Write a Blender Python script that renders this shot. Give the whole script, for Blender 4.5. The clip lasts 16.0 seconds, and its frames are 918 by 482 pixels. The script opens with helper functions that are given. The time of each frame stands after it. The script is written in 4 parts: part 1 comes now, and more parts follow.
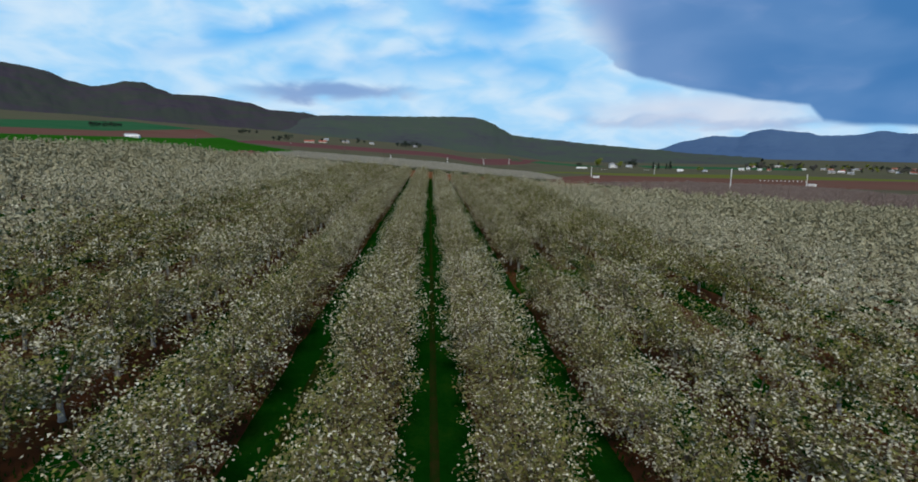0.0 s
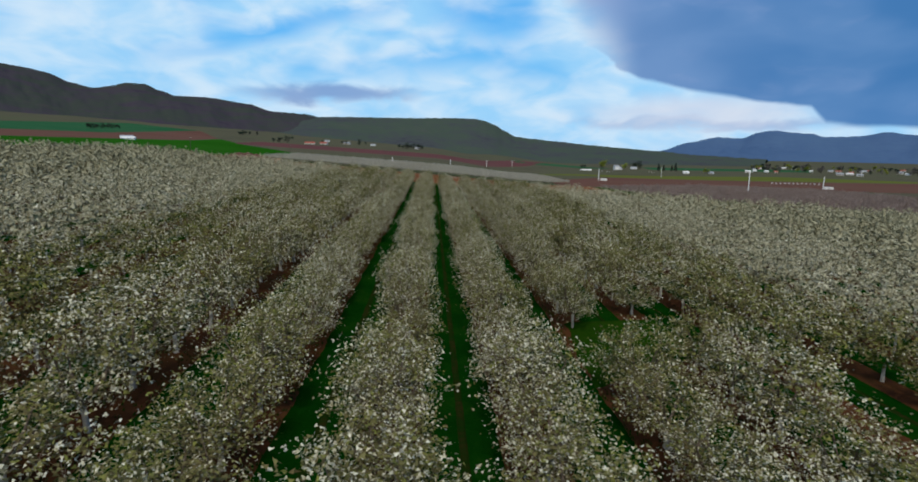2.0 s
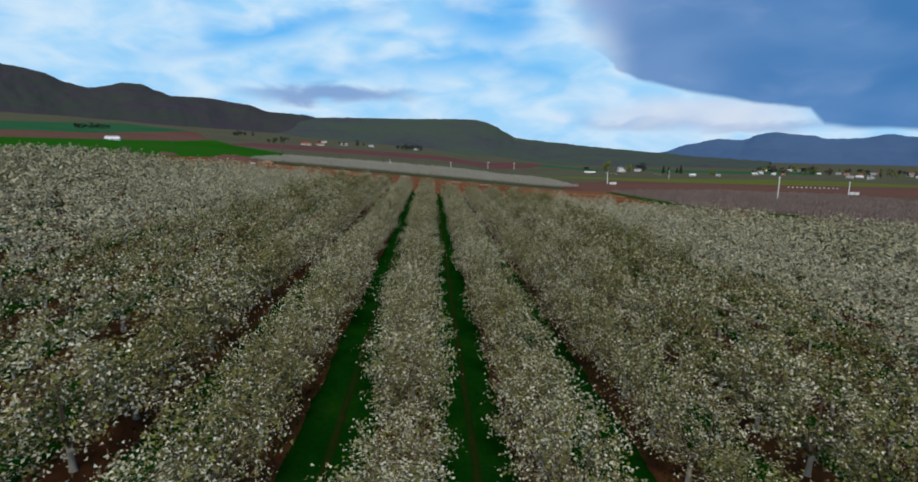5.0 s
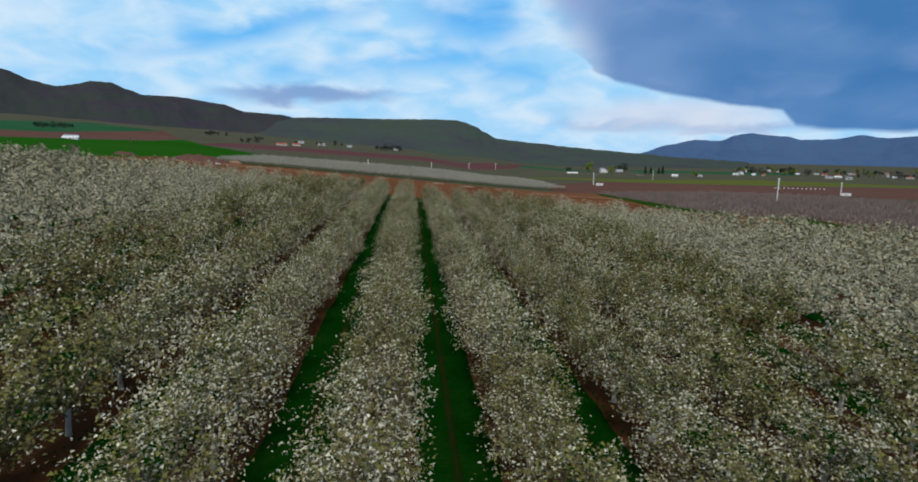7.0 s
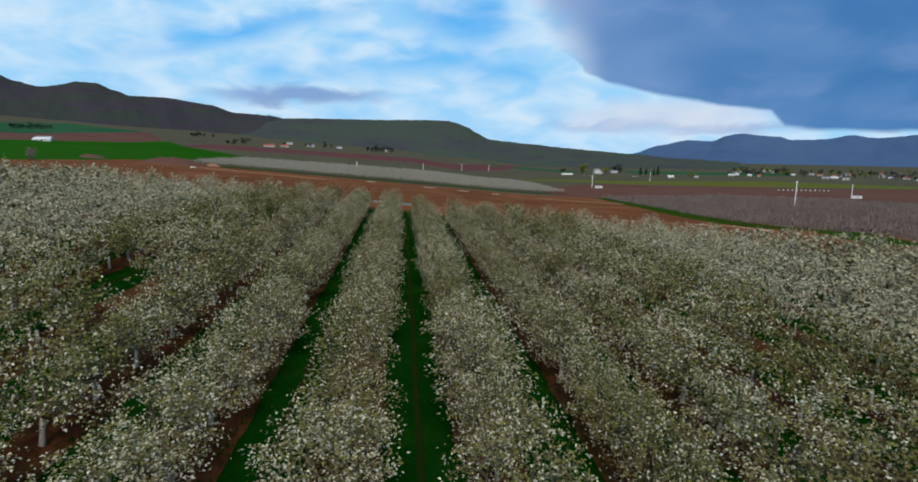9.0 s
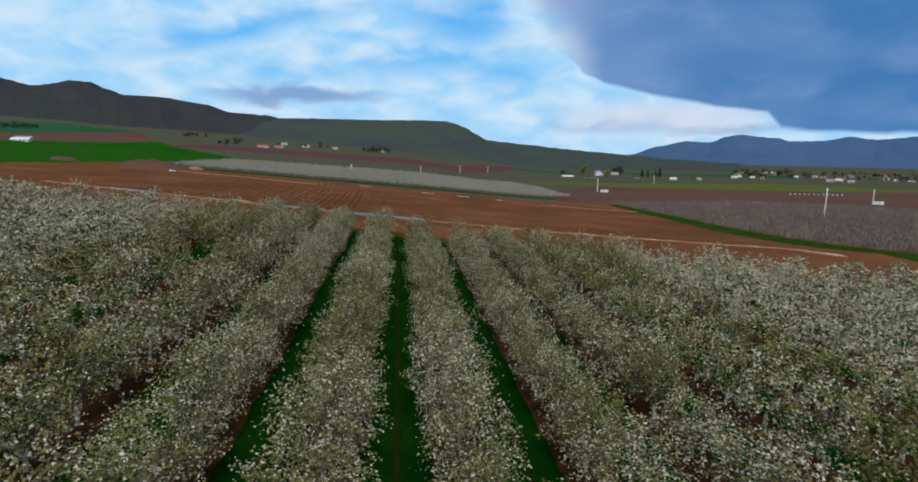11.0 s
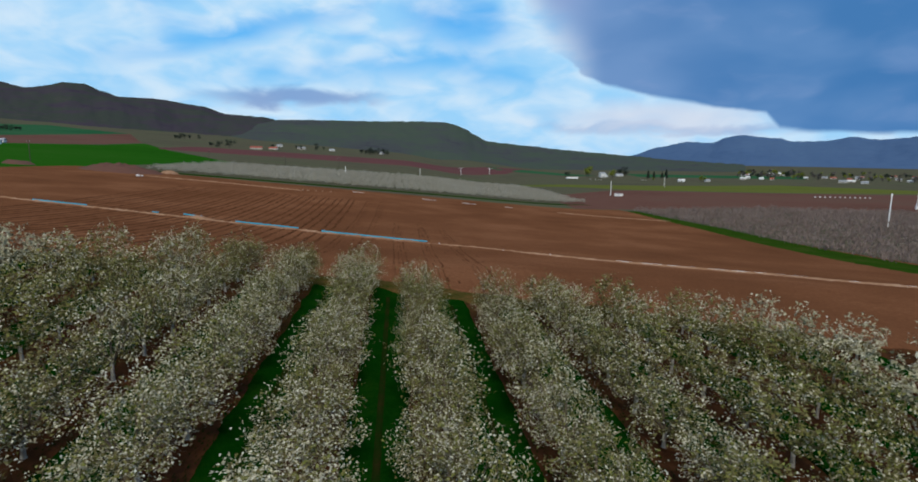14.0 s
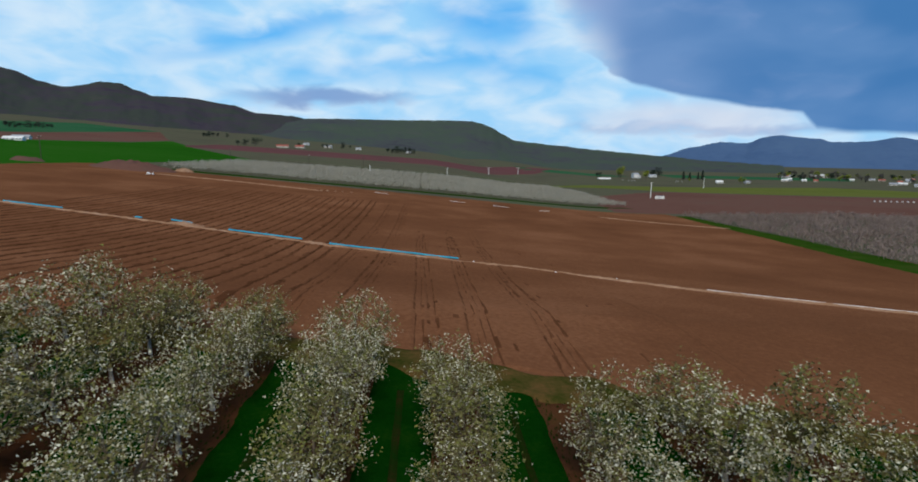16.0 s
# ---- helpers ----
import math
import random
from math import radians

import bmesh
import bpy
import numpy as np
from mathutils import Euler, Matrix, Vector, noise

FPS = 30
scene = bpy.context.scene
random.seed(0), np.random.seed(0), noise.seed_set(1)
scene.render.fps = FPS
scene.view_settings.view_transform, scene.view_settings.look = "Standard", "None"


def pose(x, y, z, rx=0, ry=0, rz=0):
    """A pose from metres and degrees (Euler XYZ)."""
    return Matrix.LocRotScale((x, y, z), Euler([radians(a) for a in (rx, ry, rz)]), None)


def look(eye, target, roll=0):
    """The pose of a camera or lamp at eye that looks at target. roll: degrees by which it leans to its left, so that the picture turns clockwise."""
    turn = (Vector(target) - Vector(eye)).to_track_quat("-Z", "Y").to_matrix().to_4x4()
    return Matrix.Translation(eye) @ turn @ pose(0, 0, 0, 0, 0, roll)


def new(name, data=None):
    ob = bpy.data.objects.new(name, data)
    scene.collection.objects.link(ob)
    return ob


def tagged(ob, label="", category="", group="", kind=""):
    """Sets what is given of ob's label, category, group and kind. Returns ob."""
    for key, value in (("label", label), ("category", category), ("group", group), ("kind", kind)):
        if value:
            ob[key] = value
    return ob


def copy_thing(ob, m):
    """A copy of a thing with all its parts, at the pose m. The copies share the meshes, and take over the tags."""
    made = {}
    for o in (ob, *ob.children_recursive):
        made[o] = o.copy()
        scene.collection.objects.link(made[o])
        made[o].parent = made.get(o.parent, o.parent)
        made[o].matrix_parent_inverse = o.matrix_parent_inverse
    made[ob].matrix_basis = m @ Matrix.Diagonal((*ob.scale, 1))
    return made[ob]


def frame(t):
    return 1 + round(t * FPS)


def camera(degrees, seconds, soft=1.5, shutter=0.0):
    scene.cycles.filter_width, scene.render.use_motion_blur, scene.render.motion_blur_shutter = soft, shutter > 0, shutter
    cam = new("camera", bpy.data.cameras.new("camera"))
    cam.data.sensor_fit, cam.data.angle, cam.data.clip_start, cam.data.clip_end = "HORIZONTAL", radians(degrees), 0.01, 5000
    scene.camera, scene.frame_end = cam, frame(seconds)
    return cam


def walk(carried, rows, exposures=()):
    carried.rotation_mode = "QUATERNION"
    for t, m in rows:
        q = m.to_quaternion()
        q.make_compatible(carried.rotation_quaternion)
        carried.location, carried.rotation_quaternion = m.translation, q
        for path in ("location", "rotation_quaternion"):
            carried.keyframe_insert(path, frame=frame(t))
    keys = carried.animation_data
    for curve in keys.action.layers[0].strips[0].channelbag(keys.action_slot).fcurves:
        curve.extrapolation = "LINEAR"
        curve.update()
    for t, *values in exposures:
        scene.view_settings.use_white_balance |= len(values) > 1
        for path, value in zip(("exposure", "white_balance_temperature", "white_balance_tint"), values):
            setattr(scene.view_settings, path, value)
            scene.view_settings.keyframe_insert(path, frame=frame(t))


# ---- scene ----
cam = camera(80.3, 16.0, 1.8)

PATH = [
    (0.0, pose(-0.240, 0.005, 12.078, 80.221, -0.796, -3.056)),
    (0.5, pose(-0.274, 3.778, 12.083, 80.260, -0.862, -3.091)),
    (1.0, pose(-0.451, 7.755, 12.133, 80.302, -0.835, -3.012)),
    (1.5, pose(-0.961, 12.049, 12.227, 80.333, -0.742, -2.933)),
    (2.0, pose(-1.393, 16.618, 12.283, 80.381, -0.770, -2.891)),
    (2.5, pose(-1.738, 21.292, 12.342, 80.391, -0.836, -2.939)),
    (3.0, pose(-1.955, 26.191, 12.400, 80.369, -0.927, -2.986)),
    (3.5, pose(-1.996, 31.078, 12.518, 80.423, -0.868, -2.972)),
    (4.0, pose(-2.012, 36.183, 12.660, 80.462, -0.839, -2.952)),
    (4.5, pose(-1.936, 41.230, 12.906, 80.486, -0.814, -2.979)),
    (5.0, pose(-1.951, 46.577, 13.031, 80.491, -0.870, -2.972)),
    (7.5, pose(-1.643, 74.937, 12.040, 80.632, -0.871, -5.443)),
    (8.0, pose(-1.354, 80.749, 12.252, 80.650, -0.851, -5.585)),
    (8.5, pose(-1.053, 86.623, 12.501, 80.682, -0.801, -5.786)),
    (9.0, pose(-0.723, 92.595, 12.790, 80.701, -0.764, -5.900)),
    (9.5, pose(-0.411, 98.577, 13.076, 80.690, -0.781, -6.008)),
    (10.0, pose(-0.194, 104.452, 13.520, 80.696, -0.906, -6.043)),
    (12.5, pose(0.626, 134.074, 14.494, 80.824, -0.809, -6.327)),
    (13.0, pose(0.819, 140.030, 14.428, 80.841, -0.799, -6.354)),
    (13.5, pose(0.966, 145.944, 14.309, 80.889, -0.727, -6.396)),
    (14.0, pose(1.053, 151.726, 14.132, 80.891, -0.718, -6.279)),
    (14.5, pose(1.272, 157.604, 13.932, 80.867, -0.794, -5.238)),
    (15.0, pose(1.338, 163.348, 13.760, 80.865, -0.858, -4.294)),
    (15.5, pose(1.436, 169.314, 13.607, 80.840, -0.903, -3.830)),
    (16.0, pose(1.283, 175.027, 13.381, 80.804, -0.961, -3.508)),
]
walk(cam, PATH)

# ---- sky, sun ----
TAU = 2 * math.pi


class Graph:
    """Short-hand for building shader nodes."""

    def __init__(self, tree):
        self.tree = tree

    def node(self, kind, **props):
        n = self.tree.nodes.new(kind)
        for key, value in props.items():
            setattr(n, key, value)
        return n

    def link(self, value, socket):
        if isinstance(value, bpy.types.NodeSocket):
            self.tree.links.new(value, socket)
        elif isinstance(value, tuple) and len(value) == 3 and len(socket.default_value) == 4:
            socket.default_value = (*value, 1)
        else:
            socket.default_value = value

    def math(self, op, a, b=0.0, c=0.0, clamp=False):
        n = self.node("ShaderNodeMath", operation=op, use_clamp=clamp)
        for v, s in zip((a, b, c), n.inputs):
            self.link(v, s)
        return n.outputs[0]

    def smooth(self, v, lo, hi):
        n = self.node("ShaderNodeMapRange", interpolation_type="SMOOTHSTEP")
        self.link(v, n.inputs["Value"])
        n.inputs["From Min"].default_value, n.inputs["From Max"].default_value = lo, hi
        return n.outputs["Result"]

    def mix(self, f, a, b, blend="MIX"):
        n = self.node("ShaderNodeMix", data_type="RGBA", blend_type=blend)
        self.link(f, n.inputs[0])
        self.link(a, n.inputs[6])
        self.link(b, n.inputs[7])
        return n.outputs[2]

    def noise(self, vector, scale, detail=4.0, rough=0.55, distortion=0.0):
        n = self.node("ShaderNodeTexNoise")
        if vector is not None:
            self.link(vector, n.inputs["Vector"])
        n.inputs["Scale"].default_value, n.inputs["Detail"].default_value = scale, detail
        n.inputs["Roughness"].default_value, n.inputs["Distortion"].default_value = rough, distortion
        return n.outputs["Fac"]

    def ramp(self, v, stops):
        n = self.node("ShaderNodeValToRGB")
        self.link(v, n.inputs[0])
        el = n.color_ramp.elements
        for i, (p, c) in enumerate(stops):
            e = el[i] if i < 2 else el.new(p)
            e.position, e.color = p, ((*c, 1) if isinstance(c, tuple) else (c, c, c, 1))
        return n.outputs["Color"]


def srgb(r, g, b):
    """Linear colour from 0..255 display values."""
    return tuple((v / 255 / 12.92) if v < 10.3 else ((v / 255 + 0.055) / 1.055) ** 2.4 for v in (r, g, b))


SUN_AZ, SUN_EL = 178.0, 50.0      # degrees from the rows' direction, clockwise; above the horizon

world = bpy.data.worlds.new("overcast_sky")
scene.world = world
world.use_nodes = True
world.node_tree.nodes.clear()
g = Graph(world.node_tree)
gen = g.node("ShaderNodeTexCoord").outputs["Generated"]
sep = g.node("ShaderNodeSeparateXYZ")
g.link(gen, sep.inputs[0])
az = g.math("MULTIPLY", g.math("ARCTAN2", sep.outputs[0], sep.outputs[1]), 57.2958)
el = g.math("MULTIPLY", g.math("ARCSINE", sep.outputs[2]), 57.2958)
plane = g.node("ShaderNodeCombineXYZ")
g.link(g.math("MULTIPLY", az, 0.1), plane.inputs[0])
g.link(g.math("MULTIPLY", el, 0.22), plane.inputs[1])
puff = g.noise(plane.outputs[0], 0.95, 3, 0.42, 0.25)
wisp = g.noise(plane.outputs[0], 1.9, 4, 0.48, 0.4)
wob = g.math("MULTIPLY", g.math("SUBTRACT", wisp, 0.5), 3.0)
waz = g.math("ADD", az, g.math("MULTIPLY", g.math("SUBTRACT", puff, 0.5), 9.0))
wel = g.math("ADD", el, wob)


def blob(a, e, ra, re, slope=0.0, hard=0.35):
    """Soft ellipse in the sky at azimuth a and elevation e, its axis rising by slope."""
    da = g.math("SUBTRACT", waz, a)
    de = g.math("SUBTRACT", g.math("SUBTRACT", wel, e), g.math("MULTIPLY", da, slope))
    d = g.math("SQRT", g.math("ADD", g.math("POWER", g.math("ABSOLUTE", g.math("DIVIDE", da, ra)), 2.0),
                              g.math("POWER", g.math("ABSOLUTE", g.math("DIVIDE", de, re)), 2.0)))
    return g.math("SUBTRACT", 1.0, g.smooth(d, hard, 1.3))


nishita = g.node("ShaderNodeTexSky", sky_type="NISHITA", sun_disc=False, sun_elevation=radians(SUN_EL), sun_rotation=radians(SUN_AZ))
clear_low = g.ramp(g.math("DIVIDE", el, 90.0, clamp=True),
                   [(0.0, srgb(190, 214, 242)), (1.0, srgb(60, 120, 205)), (0.05, srgb(128, 202, 250)), (0.12, srgb(70, 178, 250)), (0.3, srgb(66, 145, 228))])
clear = g.mix(0.1, clear_low, g.mix(1.0, nishita.outputs[0], (0.1, 0.1, 0.1), "MULTIPLY"))
white = g.mix(g.smooth(wisp, 0.3, 0.7), srgb(154, 210, 250), srgb(207, 231, 250))
white = g.mix(g.smooth(el, 15.0, 30.0), white, srgb(216, 215, 208))
cover = g.math("MAXIMUM", g.smooth(puff, 0.24, 0.50), g.math("MULTIPLY", g.smooth(el, 15.0, 28.0), 0.95))
low = g.math("SUBTRACT", 1.0, g.smooth(el, 5.0, 9.0))
cover = g.math("MAXIMUM", cover, g.math("MULTIPLY", low, 0.9))
gap = g.math("MAXIMUM", blob(-15, 10.6, 14, 1.3, 0.27, -0.3), g.math("MAXIMUM", blob(6, 12.6, 7, 3.0, -0.1, -0.2), blob(2.0, 8.8, 13, 1.9, 0.1, -0.5)))
cover = g.math("MULTIPLY", cover, g.math("SUBTRACT", 1.0, g.math("MULTIPLY", gap, 0.95)))
sky = g.mix(cover, clear, white)
grey = g.math("MAXIMUM", g.math("MULTIPLY", blob(-10.0, 5.3, 8.5, 0.95, 0.03), 0.85),
              g.math("MAXIMUM", g.math("MULTIPLY", blob(22.5, 2.7, 8.0, 0.55), 0.5), g.math("MULTIPLY", blob(31, 2.6, 8.0, 0.5), 0.6)))
sky = g.mix(grey, sky, srgb(124, 156, 206))
warm = g.math("MULTIPLY", blob(26, 3.6, 12, 1.6), 0.7)
sky = g.mix(warm, sky, srgb(212, 218, 234))
edge = g.ramp(g.math("DIVIDE", g.math("ADD", az, 10.0), 150.0, clamp=True),
              [(0.0, 1.0), (1.0, 1.0), (0.135, 0.9), (0.150, 0.47), (0.170, 0.33), (0.204, 0.225), (0.246, 0.175),
               (0.300, 0.128), (0.308, 0.085), (0.33, 0.07), (0.45, 0.06), (0.8, 0.12)])
over = g.math("SUBTRACT", g.math("ADD", el, g.math("MULTIPLY", wob, 0.32)), g.math("MULTIPLY", edge, 30.0))
side = g.math("SUBTRACT", 1.0, g.smooth(az, 15.0, 21.0))
dark = g.smooth(g.math("ADD", over, g.math("MULTIPLY", side, g.math("MULTIPLY", wob, 1.6))), -0.15, 0.4)
soft = g.smooth(over, -1.0, 6.0)
dark = g.mix(side, dark, g.math("MULTIPLY", soft, dark))
storm = g.mix(g.smooth(puff, 0.35, 0.68), srgb(68, 122, 180), srgb(94, 138, 191))
storm = g.mix(g.math("MULTIPLY", g.math("SUBTRACT", 1.0, g.smooth(az, 16.0, 38.0)), 0.5), storm, srgb(128, 160, 208))
storm = g.mix(g.math("MULTIPLY", side, 0.8), storm, srgb(146, 170, 214))
storm = g.mix(g.math("MULTIPLY", g.smooth(wisp, 0.52, 0.75), 0.15), storm, srgb(150, 170, 212))
sky = g.mix(dark, sky, storm)
ground_glow = g.smooth(el, -3.0, 0.0)
sky = g.mix(ground_glow, srgb(70, 66, 58), sky)
bg = g.node("ShaderNodeBackground")
g.link(sky, bg.inputs[0])
bg.inputs[1].default_value = 1.0
g.link(bg.outputs[0], g.node("ShaderNodeOutputWorld").inputs[0])

sun_data = bpy.data.lights.new("sun", "SUN")
sun_data.energy, sun_data.angle, sun_data.color = 2.35, radians(12), (1.0, 0.94, 0.80)
sun = new("sun", sun_data)
a, e = radians(SUN_AZ), radians(SUN_EL)
sun.matrix_world = look((math.sin(a) * math.cos(e) * 100, math.cos(a) * math.cos(e) * 100 + 100, math.sin(e) * 100), (0, 100, 0))

# ---- materials ----


def material(name, colours, scale, fine, rough=0.9, bump=0.3, dist=0.05, island=0.0, stretch=(1, 1, 1), spec=0.0, share=(0.62, 0.38)):
    """Two scales of noise over the world's metres choose between the colours; island adds piece-to-piece change."""
    m = bpy.data.materials.new(name)
    m.use_nodes = True
    g = Graph(m.node_tree)
    m.node_tree.nodes.clear()
    p = g.node("ShaderNodeBsdfPrincipled")
    geo = g.node("ShaderNodeNewGeometry")
    mp = g.node("ShaderNodeMapping")
    g.link(geo.outputs["Position"], mp.inputs[0])
    mp.inputs["Scale"].default_value = stretch
    big = g.noise(mp.outputs[0], scale, 5, 0.6)
    small = g.noise(mp.outputs[0], fine, 4, 0.65)
    speck = g.smooth(small, 0.32, 0.68) if share[1] > 0.5 else small
    f = g.math("ADD", g.math("MULTIPLY", big, share[0]), g.math("MULTIPLY", speck, share[1]))
    if island:
        f = g.math("ADD", g.math("MULTIPLY", f, 1 - island), g.math("MULTIPLY", geo.outputs["Random Per Island"], island))
    n = len(colours)
    lo, hi = (0.3, 0.7) if not island else (0.5 - 0.2 - 0.3 * island, 0.5 + 0.2 + 0.3 * island)
    c = g.ramp(f, [(lo + (hi - lo) * i / (n - 1), colours[i]) for i in ([0, n - 1] + list(range(1, n - 1)))])
    g.link(c, p.inputs["Base Color"])
    p.inputs["Roughness"].default_value = rough
    p.inputs["Specular IOR Level"].default_value = spec
    if bump:
        b = g.node("ShaderNodeBump")
        b.inputs["Strength"].default_value, b.inputs["Distance"].default_value = bump, dist
        g.link(small, b.inputs["Height"])
        g.link(b.outputs[0], p.inputs["Normal"])
    g.link(p.outputs[0], g.node("ShaderNodeOutputMaterial").inputs[0])
    return m


